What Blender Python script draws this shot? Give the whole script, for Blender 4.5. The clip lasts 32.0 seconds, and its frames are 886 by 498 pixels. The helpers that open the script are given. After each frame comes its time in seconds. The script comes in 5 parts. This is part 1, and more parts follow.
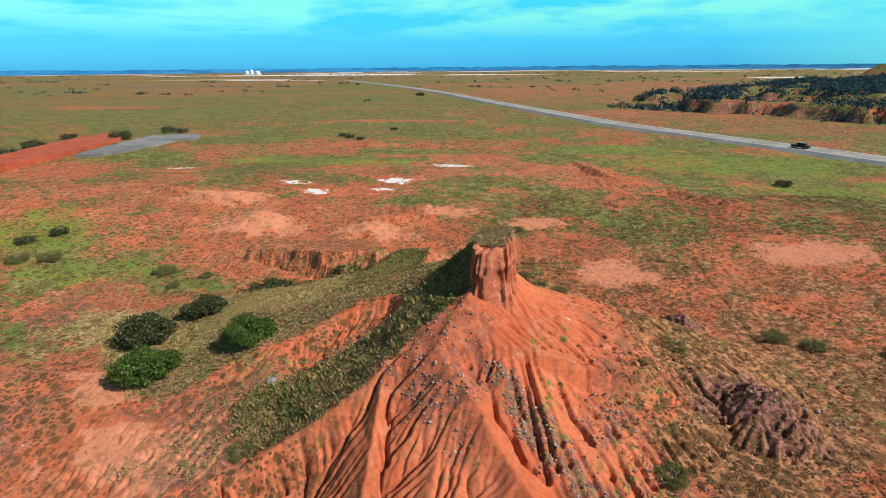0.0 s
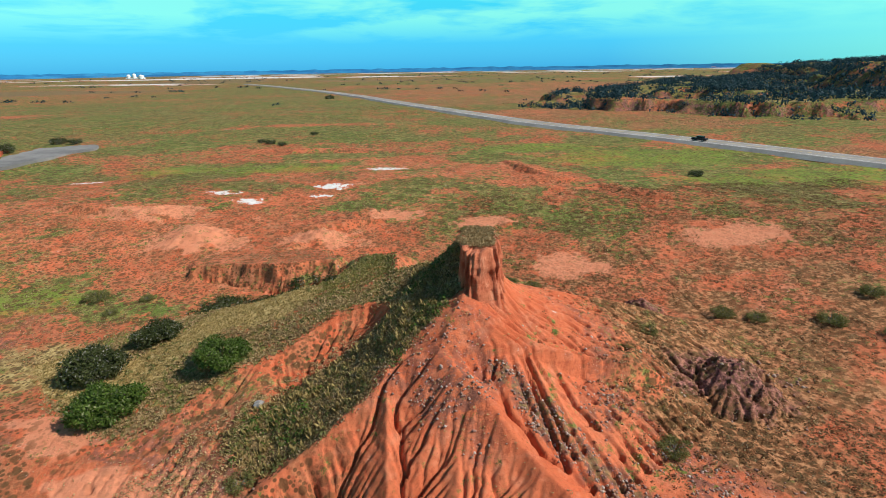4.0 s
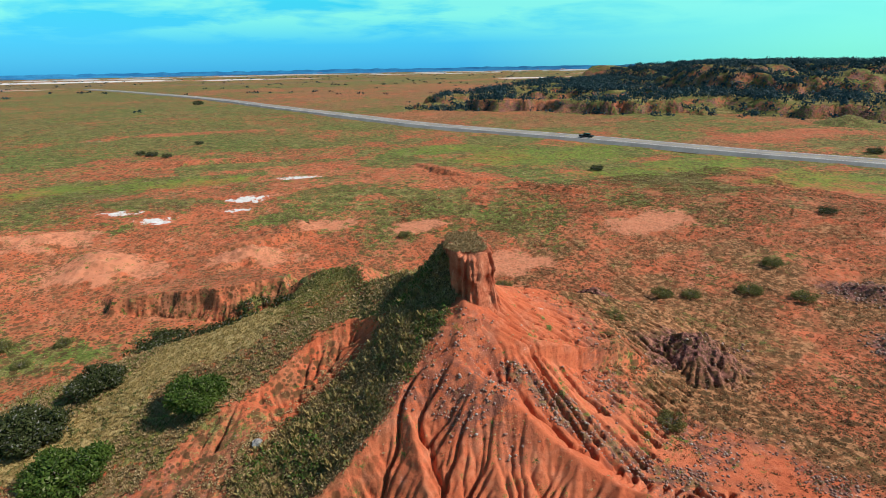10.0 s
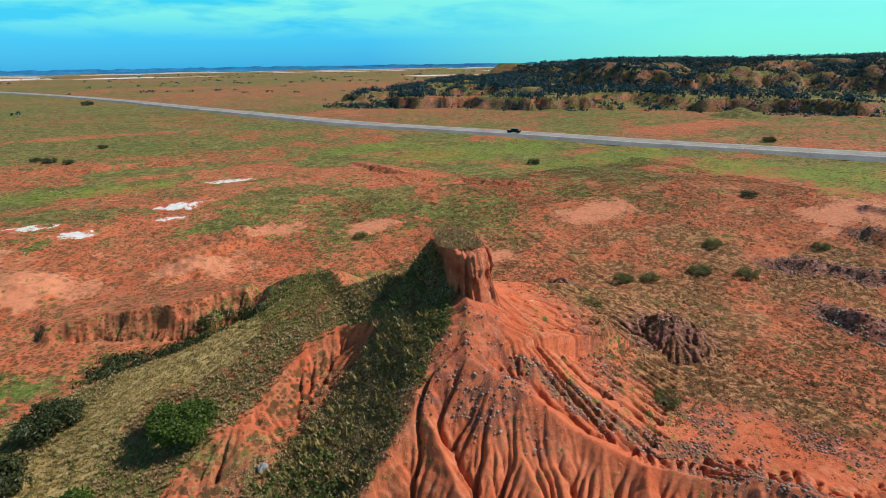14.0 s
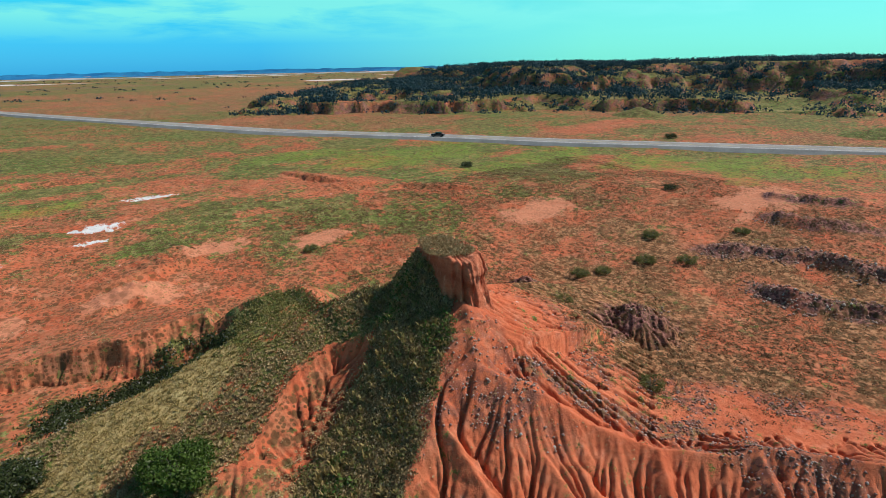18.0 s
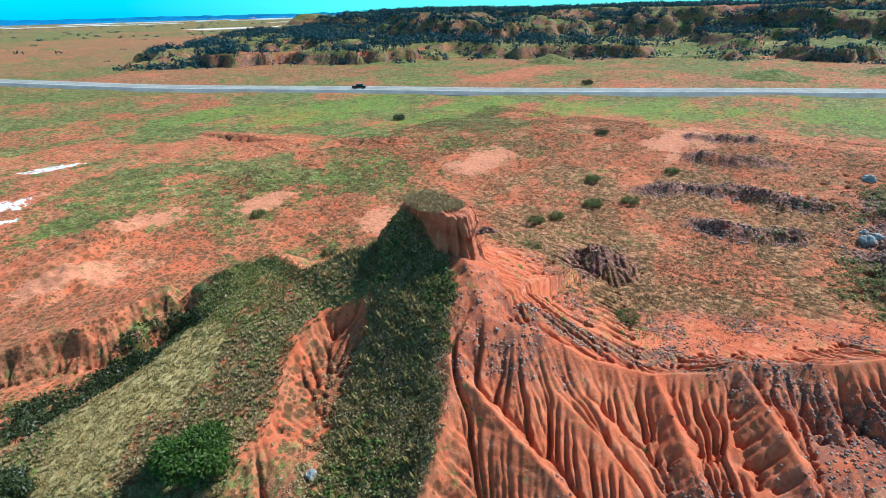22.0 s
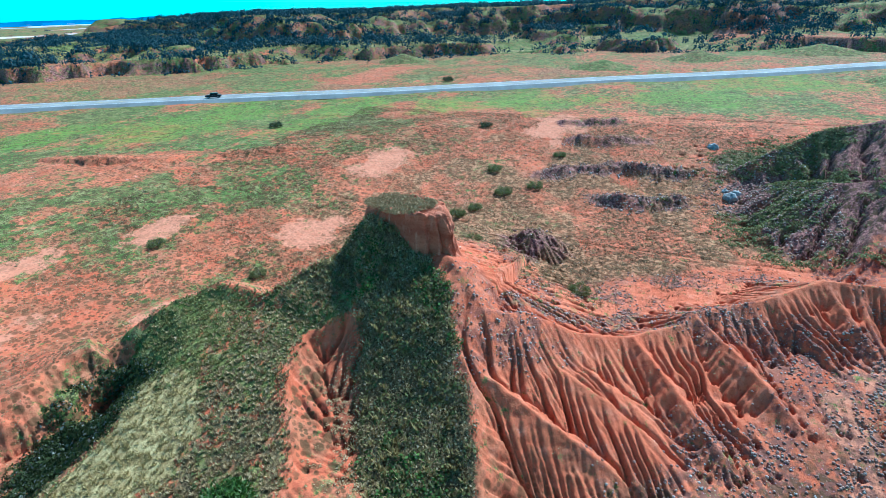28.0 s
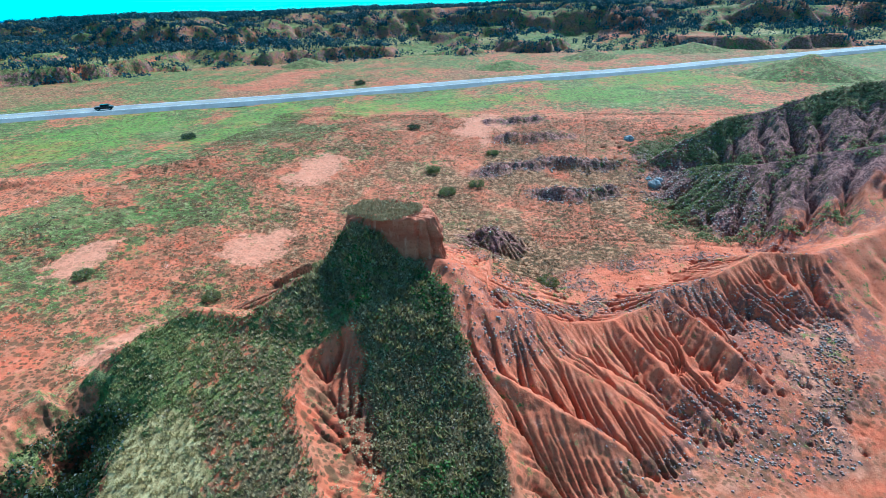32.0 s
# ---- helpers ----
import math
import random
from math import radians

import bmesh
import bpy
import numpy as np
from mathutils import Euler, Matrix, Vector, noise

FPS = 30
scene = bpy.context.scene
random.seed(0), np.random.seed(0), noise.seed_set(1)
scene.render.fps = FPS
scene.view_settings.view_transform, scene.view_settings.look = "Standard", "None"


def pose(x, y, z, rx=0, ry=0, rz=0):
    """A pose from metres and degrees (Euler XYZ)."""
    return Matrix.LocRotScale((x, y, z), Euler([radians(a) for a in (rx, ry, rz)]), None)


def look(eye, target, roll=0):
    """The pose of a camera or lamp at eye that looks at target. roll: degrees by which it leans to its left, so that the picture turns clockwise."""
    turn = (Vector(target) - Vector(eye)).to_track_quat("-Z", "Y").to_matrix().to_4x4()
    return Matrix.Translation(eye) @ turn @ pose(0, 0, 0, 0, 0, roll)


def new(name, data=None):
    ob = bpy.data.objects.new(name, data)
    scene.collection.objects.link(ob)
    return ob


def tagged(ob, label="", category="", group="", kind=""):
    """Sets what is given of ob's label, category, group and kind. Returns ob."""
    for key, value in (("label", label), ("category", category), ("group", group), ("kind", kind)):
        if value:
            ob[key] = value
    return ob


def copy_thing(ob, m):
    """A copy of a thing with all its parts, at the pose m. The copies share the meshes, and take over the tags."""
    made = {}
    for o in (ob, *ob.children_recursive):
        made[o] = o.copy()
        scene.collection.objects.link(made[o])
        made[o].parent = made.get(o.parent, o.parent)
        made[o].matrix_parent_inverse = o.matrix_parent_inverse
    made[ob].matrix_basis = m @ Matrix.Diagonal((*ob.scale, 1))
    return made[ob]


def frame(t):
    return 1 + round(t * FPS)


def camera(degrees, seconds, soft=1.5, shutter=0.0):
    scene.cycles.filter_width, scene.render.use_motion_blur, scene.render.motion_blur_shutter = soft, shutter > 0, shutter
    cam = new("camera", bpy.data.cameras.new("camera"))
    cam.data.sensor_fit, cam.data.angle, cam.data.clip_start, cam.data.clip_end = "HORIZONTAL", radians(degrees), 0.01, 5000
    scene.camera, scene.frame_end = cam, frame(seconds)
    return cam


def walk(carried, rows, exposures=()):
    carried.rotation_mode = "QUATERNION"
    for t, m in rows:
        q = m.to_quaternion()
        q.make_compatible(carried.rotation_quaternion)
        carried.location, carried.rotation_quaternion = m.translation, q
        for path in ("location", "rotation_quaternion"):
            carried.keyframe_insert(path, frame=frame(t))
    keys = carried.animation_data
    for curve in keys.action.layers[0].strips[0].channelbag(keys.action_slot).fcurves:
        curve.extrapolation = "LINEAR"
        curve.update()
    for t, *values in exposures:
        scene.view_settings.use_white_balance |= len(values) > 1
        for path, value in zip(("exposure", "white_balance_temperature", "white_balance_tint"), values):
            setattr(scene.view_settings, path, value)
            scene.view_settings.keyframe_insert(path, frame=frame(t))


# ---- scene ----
cam = camera(80.3, 32.0, soft=0.7)
# seconds, eye, point one step ahead of the lens, lean
PATH = [
    (0, (4.90, 1.53, 30.50), (4.677, 3.407, 29.844), -0.5),
    (0.5, (3.95, 1.36, 30.39), (3.777, 3.247, 29.739), -0.5),
    (1, (3.04, 1.24, 30.38), (2.920, 3.128, 29.727), -0.6),
    (1.5, (2.11, 1.27, 30.45), (2.013, 3.157, 29.788), -0.7),
    (2, (1.19, 1.28, 30.54), (1.135, 3.171, 29.882), -0.6),
    (2.5, (0.26, 1.27, 30.66), (0.243, 3.154, 30.002), -0.7),
    (3, (-0.64, 1.31, 30.68), (-0.619, 3.200, 30.018), -0.7),
    (3.5, (-1.47, 1.35, 30.69), (-1.411, 3.239, 30.028), -0.8),
    (4, (-2.37, 1.41, 30.73), (-2.257, 3.297, 30.076), -0.9),
    (4.5, (-3.30, 1.50, 30.80), (-3.141, 3.388, 30.142), -0.9),
    (6.5, (-6.75, 2.01, 31.02), (-6.479, 3.875, 30.368), -0.8),
    (7, (-7.66, 2.13, 31.18), (-7.343, 3.994, 30.524), -0.9),
    (7.5, (-8.57, 2.27, 31.24), (-8.198, 4.120, 30.582), -1.0),
    (8, (-9.47, 2.54, 31.30), (-9.056, 4.383, 30.641), -0.9),
    (8.5, (-10.20, 2.76, 31.35), (-9.755, 4.601, 30.698), -1.1),
    (9, (-11.10, 3.10, 31.40), (-10.598, 4.921, 30.738), -1.2),
    (9.5, (-12.00, 3.47, 31.34), (-11.454, 5.280, 30.682), -1.2),
    (10, (-12.85, 3.90, 31.34), (-12.289, 5.700, 30.687), -1.0),
    (10.5, (-13.73, 4.33, 31.35), (-13.134, 6.121, 30.693), -0.8),
    (11, (-14.55, 4.76, 31.27), (-13.924, 6.541, 30.613), -0.8),
    (11.5, (-15.37, 5.22, 31.12), (-14.697, 6.983, 30.467), -0.9),
    (12, (-16.22, 5.67, 30.98), (-15.507, 7.416, 30.321), -1.0),
    (12.5, (-17.10, 6.17, 31.02), (-16.334, 7.900, 30.360), -1.0),
    (13, (-17.86, 6.66, 31.07), (-17.053, 8.369, 30.407), -1.2),
    (13.5, (-18.77, 7.20, 31.09), (-17.927, 8.889, 30.430), -1.1),
    (14, (-19.64, 7.81, 31.10), (-18.776, 9.491, 30.432), -0.9),
    (14.5, (-20.42, 8.34, 31.16), (-19.524, 9.998, 30.491), -1.0),
    (16.5, (-23.86, 10.73, 31.36), (-22.792, 12.288, 30.701), -1.0),
    (17, (-24.49, 11.22, 31.39), (-23.403, 12.760, 30.725), -1.2),
    (17.5, (-25.27, 11.89, 31.45), (-24.142, 13.397, 30.789), -1.1),
    (18, (-25.96, 12.42, 31.54), (-24.807, 13.913, 30.880), -1.2),
    (18.5, (-26.66, 13.01, 31.58), (-25.470, 14.474, 30.914), -1.3),
    (19, (-27.33, 13.61, 31.58), (-26.114, 15.056, 30.921), -1.4),
    (19.5, (-28.14, 14.31, 31.64), (-26.892, 15.722, 30.975), -1.3),
    (20, (-28.87, 15.00, 31.63), (-27.579, 16.375, 30.965), -1.3),
    (20.5, (-29.54, 15.76, 31.63), (-28.258, 17.074, 30.836), -1.3),
    (21, (-30.10, 16.49, 31.72), (-28.799, 17.771, 30.897), -1.3),
    (21.5, (-30.67, 17.16, 31.75), (-29.350, 18.406, 30.923), -1.4),
    (22, (-31.40, 17.94, 31.79), (-30.041, 19.160, 30.956), -1.4),
    (22.5, (-32.01, 18.67, 31.85), (-30.625, 19.845, 31.017), -1.5),
    (23, (-32.60, 19.40, 31.86), (-31.194, 20.551, 31.027), -1.5),
    (23.5, (-33.18, 20.16, 31.84), (-31.743, 21.277, 31.008), -1.5),
    (24, (-33.69, 20.94, 31.75), (-32.220, 22.010, 30.913), -1.6),
    (24.5, (-34.19, 21.77, 31.70), (-32.702, 22.811, 30.861), -1.6),
    (25, (-34.76, 22.54, 31.54), (-33.249, 23.559, 30.705), -1.6),
    (25.5, (-35.22, 23.49, 31.68), (-33.696, 24.474, 30.840), -1.6),
    (27.5, (-36.84, 27.14, 31.50), (-35.205, 27.936, 30.666), -1.9),
    (28, (-37.17, 28.10, 31.55), (-35.519, 28.849, 30.712), -2.0),
    (28.5, (-37.56, 29.12, 31.56), (-35.893, 29.841, 30.721), -1.8),
    (29, (-37.93, 30.03, 31.59), (-36.255, 30.733, 30.747), -1.6),
    (29.5, (-38.22, 31.04, 31.60), (-36.538, 31.721, 30.757), -1.4),
    (30, (-38.51, 31.92, 31.66), (-36.818, 32.565, 30.816), -1.3),
    (30.5, (-38.75, 32.91, 31.67), (-37.033, 33.506, 30.831), -1.4),
    (31, (-38.87, 33.84, 31.71), (-37.144, 34.385, 30.872), -1.6),
    (31.5, (-39.03, 34.69, 31.65), (-37.285, 35.172, 30.809), -1.7),
    (32, (-39.16, 35.62, 31.65), (-37.392, 36.027, 30.808), -2.0),
]
walk(cam, [(t, look(eye, ahead, lean)) for t, eye, ahead, lean in PATH],
     [(0.0, 0.16, 6450, 12), (20.1, 0.00, 6100, 11), (21.0, 0.58, 5500, 2), (32.0, 0.76, 4300, -7)])

# ---- light ----
SUN_DIR = Vector((0.93, -0.34, 0.98)).normalized()
SUN_ELEVATION = math.asin(SUN_DIR.z)
SUN_AZIMUTH = math.atan2(SUN_DIR.x, SUN_DIR.y)

world = bpy.data.worlds.new("sky")
scene.world = world
world.use_nodes = True
wn, wl = world.node_tree.nodes, world.node_tree.links
wn.clear()


def wnode(kind, **values):
    n = wn.new(kind)
    for key, value in values.items():
        n.inputs[key].default_value = value
    return n


sky = wn.new("ShaderNodeTexSky")
sky.sky_type, sky.sun_disc = "NISHITA", False
sky.sun_elevation, sky.sun_rotation = SUN_ELEVATION, SUN_AZIMUTH
sky.air_density, sky.dust_density, sky.ozone_density = 1.0, 0.6, 2.0
coord = wn.new("ShaderNodeTexCoord")
split = wn.new("ShaderNodeSeparateXYZ")
wl.new(coord.outputs["Generated"], split.inputs[0])
# clouds lie on a flat layer overhead, so they thin out to streaks at the horizon
lift = wn.new("ShaderNodeMath")
lift.operation, lift.inputs[1].default_value = "ADD", 0.10
wl.new(split.outputs["Z"], lift.inputs[0])
flat = wn.new("ShaderNodeVectorMath")
flat.operation = "DIVIDE"
wl.new(coord.outputs["Generated"], flat.inputs[0])
wl.new(lift.outputs[0], flat.inputs[1])
cloud = wnode("ShaderNodeTexNoise", Scale=0.8, Detail=7.0, Roughness=0.55)
cloud.inputs["Distortion"].default_value = 0.3
wl.new(flat.outputs[0], cloud.inputs["Vector"])
ramp = wn.new("ShaderNodeValToRGB")
ramp.color_ramp.elements[0].position, ramp.color_ramp.elements[1].position = 0.40, 0.54
wl.new(cloud.outputs["Fac"], ramp.inputs[0])
high = wn.new("ShaderNodeMapRange")
high.inputs["From Min"].default_value, high.inputs["From Max"].default_value = 0.04, 0.085
wl.new(split.outputs["Z"], high.inputs["Value"])
low = wn.new("ShaderNodeMapRange")
low.inputs["From Min"].default_value, low.inputs["From Max"].default_value = 0.34, 0.16
wl.new(split.outputs["Z"], low.inputs["Value"])
veil = wn.new("ShaderNodeMath")
veil.operation = "MULTIPLY"
wl.new(high.outputs[0], veil.inputs[0])
wl.new(low.outputs[0], veil.inputs[1])
cover = wn.new("ShaderNodeMath")
cover.operation = "MULTIPLY"
wl.new(ramp.outputs[0], cover.inputs[0])
wl.new(veil.outputs[0], cover.inputs[1])
tint = wn.new("ShaderNodeValToRGB")
stops = tint.color_ramp.elements
stops[0].position, stops[0].color = 0.0, (0.01, 0.38, 0.80, 1)
stops[1].position, stops[1].color = 0.16, (0.02, 0.76, 0.72, 1)
e = stops.new(0.30)
e.color = (0.09, 0.12, 0.17, 1)
e = stops.new(0.045)
e.color = (0.01, 0.50, 0.88, 1)
wl.new(split.outputs["Z"], tint.inputs[0])
east = wn.new("ShaderNodeMapRange")
east.inputs["From Min"].default_value, east.inputs["From Max"].default_value = 0.34, 0.80
wl.new(split.outputs["X"], east.inputs["Value"])
pale = wn.new("ShaderNodeMix")
pale.data_type = "RGBA"
pale.inputs[7].default_value = (0.20, 0.88, 0.66, 1)
east_low = wn.new("ShaderNodeMath")
east_low.operation = "MULTIPLY"
wl.new(east.outputs[0], east_low.inputs[0])
wl.new(low.outputs[0], east_low.inputs[1])
wl.new(east_low.outputs[0], pale.inputs[0])
wl.new(tint.outputs[0], pale.inputs[6])
blend = wn.new("ShaderNodeMix")
blend.data_type = "RGBA"
wl.new(cover.outputs[0], blend.inputs[0])
wl.new(pale.outputs[2], blend.inputs[6])
blend.inputs[7].default_value = (0.24, 0.92, 0.70, 1)
sky_part = wnode("ShaderNodeBackground", Strength=0.05)
clear = wn.new("ShaderNodeMix")
clear.data_type, clear.blend_type = "RGBA", "MULTIPLY"
clear.inputs[0].default_value = 1.0
clear.inputs[7].default_value = (0.25, 0.75, 0.95, 1)
wl.new(sky.outputs[0], clear.inputs[6])
wl.new(clear.outputs[2], sky_part.inputs[0])
air_part = wnode("ShaderNodeBackground", Strength=0.74)
wl.new(blend.outputs[2], air_part.inputs[0])
both = wn.new("ShaderNodeAddShader")
wl.new(sky_part.outputs[0], both.inputs[0])
wl.new(air_part.outputs[0], both.inputs[1])
out = wn.new("ShaderNodeOutputWorld")
wl.new(both.outputs[0], out.inputs[0])

sun = new("sun", bpy.data.lights.new("sun", "SUN"))
sun.data.energy, sun.data.angle, sun.data.color = 5.0, radians(0.6), (1.0, 0.93, 0.84)
sun.matrix_world = look(SUN_DIR * 100, (0, 0, 0))
tagged(sun, kind="structure")


# ---- noise and plan helpers ----
def grid_hash(i, j, seed):
    h = (i * 374761393 + j * 668265263 + seed * 1442695041) & 0xFFFFFFFF
    h = ((h ^ (h >> 13)) * 1274126177) & 0xFFFFFFFF
    return ((h ^ (h >> 16)) & 0xFFFF) / 65535.0


def vnoise(x, y, seed=0):
    """Smooth value noise, 0 to 1, one lump a metre."""
    i, j = np.floor(x).astype(np.int64), np.floor(y).astype(np.int64)
    u, v = x - i, y - j
    u, v = u * u * u * (u * (u * 6 - 15) + 10), v * v * v * (v * (v * 6 - 15) + 10)
    a, b = grid_hash(i, j, seed), grid_hash(i + 1, j, seed)
    c, d = grid_hash(i, j + 1, seed), grid_hash(i + 1, j + 1, seed)
    return (a * (1 - u) + b * u) * (1 - v) + (c * (1 - u) + d * u) * v


def fbm(x, y, size, octaves=4, seed=0):
    total, weight, s = 0.0, 0.0, 1.0 / size
    for k in range(octaves):
        a = 0.5 ** k
        total = total + a * vnoise(x * s + 17.3 * k, y * s - 9.1 * k, seed + k)
        weight += a
        s *= 2.03
    return total / weight


def ss(a, b, x):
    t = np.clip((x - a) / (b - a), 0, 1)
    return t * t * (3 - 2 * t)


def smax(a, b, k=0.5):
    h = np.clip(0.5 + 0.5 * (a - b) / k, 0, 1)
    return b * (1 - h) + a * h + k * h * (1 - h)


def along(x, y, line):
    """Nearest way to a polyline: distance, side (+1 left of its direction), arc length (turning on round its ends), height there."""
    pts = np.array(line, float)
    best = np.full(x.shape, 1e9)
    side, arc, high = np.zeros(x.shape), np.zeros(x.shape), np.zeros(x.shape)
    run = 0.0
    for k in range(len(pts) - 1):
        a, b = pts[k], pts[k + 1]
        d = b - a
        n = math.hypot(d[0], d[1])
        t = ((x - a[0]) * d[0] + (y - a[1]) * d[1]) / (n * n)
        tc = np.clip(t, 0, 1)
        qx, qy = a[0] + tc * d[0], a[1] + tc * d[1]
        r = np.hypot(x - qx, y - qy)
        near = r < best
        cross = d[0] * (y - a[1]) - d[1] * (x - a[0])
        turn = (t - tc) * n
        best = np.where(near, r, best)
        side = np.where(near, np.sign(cross), side)
        arc = np.where(near, run + tc * n + 5.0 * np.arctan2(turn, np.abs(cross) / n + 1e-6), arc)
        high = np.where(near, a[2] + tc * d[2], high)
        run += n
    return best, side, arc, high


def inside(x, y, ring):
    """Distance to a closed outline, negative inside."""
    pts = np.array(ring, float)
    d, odd = np.full(x.shape, 1e9), np.zeros(x.shape, bool)
    for k in range(len(pts)):
        a, b = pts[k], pts[(k + 1) % len(pts)]
        e = b - a
        t = np.clip(((x - a[0]) * e[0] + (y - a[1]) * e[1]) / (e @ e), 0, 1)
        d = np.minimum(d, np.hypot(x - a[0] - t * e[0], y - a[1] - t * e[1]))
        hit = (a[1] > y) != (b[1] > y)
        odd ^= hit & (x < a[0] + (y - a[1]) * e[0] / (e[1] if abs(e[1]) > 1e-9 else 1e-9))
    return np.where(odd, -d, d)


def gullies(arc, d, pitch, seed):
    """0 on the rounded ribs, 1 in the sharp rills that run down a slope and bend a little on their way."""
    w = arc / pitch + 0.9 * fbm(arc / pitch, d * 0.10, 2.2, 3, seed) + 0.35 * fbm(arc, d, 3.0, 3, seed + 5)
    a = np.abs(2 * (w - np.floor(w)) - 1)
    v = w * 3.1 + 1.2 * fbm(arc, d * 0.3, 1.5, 2, seed + 9)
    b = np.abs(2 * (v - np.floor(v)) - 1)
    strength = 0.45 + 0.75 * vnoise(np.floor(w) * 7.31, 0 * w, seed + 3)
    return strength * (1 - a) ** 1.5 + 0.30 * (1 - b) ** 1.3


def rills(arc, d, pitch, seed):
    """Fine sharp runnels, side by side down a bare slope; they wander, join and fade."""
    w = arc / pitch + 0.8 * fbm(arc / pitch, d * 0.25, 3.0, 3, seed) + 0.6 * fbm(arc, d, 1.6, 3, seed + 2)
    cut = np.abs(2 * (w - np.floor(w)) - 1) ** 2.2
    deep = 0.25 + 0.95 * vnoise(np.floor(w + 0.5) * 3.7, d * 0.16, seed + 4)
    return deep * cut


# ---- plan of the land (metres; the open plain lies at zero) ----
CREST = [(4.2, 50, 11.4), (1.9, 45, 10.9), (0.7, 43.2, 9.6), (-0.4, 41.2, 7.8), (0.9, 39.2, 7.0), (2.4, 37.9, 6.5), (5.4, 33.7, 3.4), (8.4, 29.4, 2.1),
         (12, 24.6, 2.6), (13.6, 24.0, 3.0), (18, 17.5, 3.4), (22.5, 11.8, 4.4), (23.2, 5.5, 4.3), (28, -3, 6.0), (36, -14, 10)]
WEST_RIB = [(0.2, 42.4, 8.6), (-3.2, 41.6, 6.9), (-6.6, 40.0, 4.4), (-12, 37.4, 0.9), (-19, 33, -2.4)]
BENCH = [(-1, 53.4), (-3.6, 51.4), (-7.4, 54.6), (-10.7, 54.4), (-12.6, 53.2), (-16.5, 49.6), (-22.5, 47.0), (-26.5, 42.5), (-31, 42.0), (-38, 46), (-46, 56), (-40, 62.5), (-32, 65.2), (-26.7, 64.4), (-20, 63.8), (-17.6, 65), (-15.4, 67.2),
         (-14.4, 70.5), (-12, 72), (-7.2, 70.5), (-4.6, 67), (-4.4, 61.5), (-0.5, 58.5)]
NORTH_BANK = [(-15.5, 71.6), (-18.5, 72.8), (-22, 74.3), (-26, 76.2), (-30, 77.8), (-36, 78.5), (-38, 84), (-28, 90), (-18, 84), (-13, 76)]
DRAW = [(-16.6, 69.2, 1.6), (-20, 68.6, 1.3), (-25.6, 68.0, 1.0), (-31.4, 69.4, 0.5), (-40, 69.0, 0.0)]
TALUS = [(2.9, 52.4, 14.3), (2.6, 53.8, 13.8), (2.3, 54.9, 12.2), (1.4, 56.6, 9.9), (-1.3, 60.5, 6.8), (-3.2, 64.0, 4.2)]
SPURS = [[(13.4, 24, 3.0), (9.5, 19.3, 1.2), (5.4, 14.9, -1.5)], [(22.5, 11.8, 4.3), (17.5, 9.0, 1.9), (11.5, 5.5, -1.4)], [(8.2, 29, 2.3), (4.5, 25, 0.3), (0.5, 21, -2.0)]]
LOWER = [(-5.5, 50.7), (-10, 50.6), (-15, 47.0), (-24, 40.5), (-28, 34), (-20, 34), (-17, 38), (-19.5, 41), (-14.6, 45.4), (-9.4, 48.6)]
STRIP = [(3.0, 51.2), (4.6, 53.6), (3.4, 56.4), (-1.6, 57.6), (-3.4, 55.0), (-2.0, 52.4), (-5.6, 50.4), (-9.4, 48.6), (-14.6, 45.4), (-19.5, 41), (-17.0, 37.0), (-12.2, 37.8), (-7.2, 40.4), (-4.2, 42.4), (-0.6, 44.2), (1.6, 47)]
RIDGE_EAST = [(66, 20, 2.5), (69.7, 5.8, 10.3), (66, -7, 15.4), (63, -15, 18.2), (58, -30, 21), (50, -60, 24)]
RIDGE_NEAR = [(62, 15, 2.5), (51, 5.5, 7.2), (47, -4, 10.7), (45, -8.5, 12.3), (40, -22, 15), (34, -50, 18)]
MOUNDS = [(28.3, 44.6, 8.0, 3.6, 3), (26.5, 60.5, 6.0, 2.4, 4), (-19, 91.5, 7, 1.8, 5), (-3.5, 78, 5, 1.0, 6), (-41, 93, 9, 1.8, 7), (-11, 101, 6, 1.2, 9), (-52, 103, 8, 1.4, 10), (27.5, 117, 9, 1.1, 19)]
BANKS = [[(50.5, 38.5, 1.2), (50, 33, 1.6), (54, 26, 1.0)], [(62, 43.5, 1.2), (64, 35, 1.7), (65.5, 25, 1.1)], [(75.5, 47.6, 1.2), (77, 41, 1.6), (80, 34, 1.0)], [(57, 50, 1.0), (60, 46.5, 1.2)],
         [(86, 52, 0.9), (90, 40, 1.1)]]
SCARPS = [[(23, 138, 1.0), (25, 128, 1.5), (29, 116, 1.2)], [(-52, 168, 1.0), (-36, 166, 1.3), (-18, 165, 0.9)], [(-22, 95, 1.0), (-12, 97, 1.3)], [(-28, 80, 1.1), (-23, 86, 1.5)], [(-66, 104, 1.2), (-54, 101, 1.0)],
          [(38, 108, 0.8), (46, 100, 1.0)]]
PANS = [(21, 77, 6.5, 4.5), (51, 80.5, 9, 5), (83, 54, 10, 6), (-3, 78, 4.5, 3), (-41, 92, 9, 4.5), (-18, 91, 6, 3.5), (-6, 101, 5, 3), (-52, 103, 8, 4), (11, 95, 6, 2.5), (1.3, 10.8, 3.0, 1.6), (7.5, 11.5, 3.4, 1.8), (13, 7.5, 3.0, 2.0), (-34, 44, 6, 3), (-26, 36, 6, 4)]
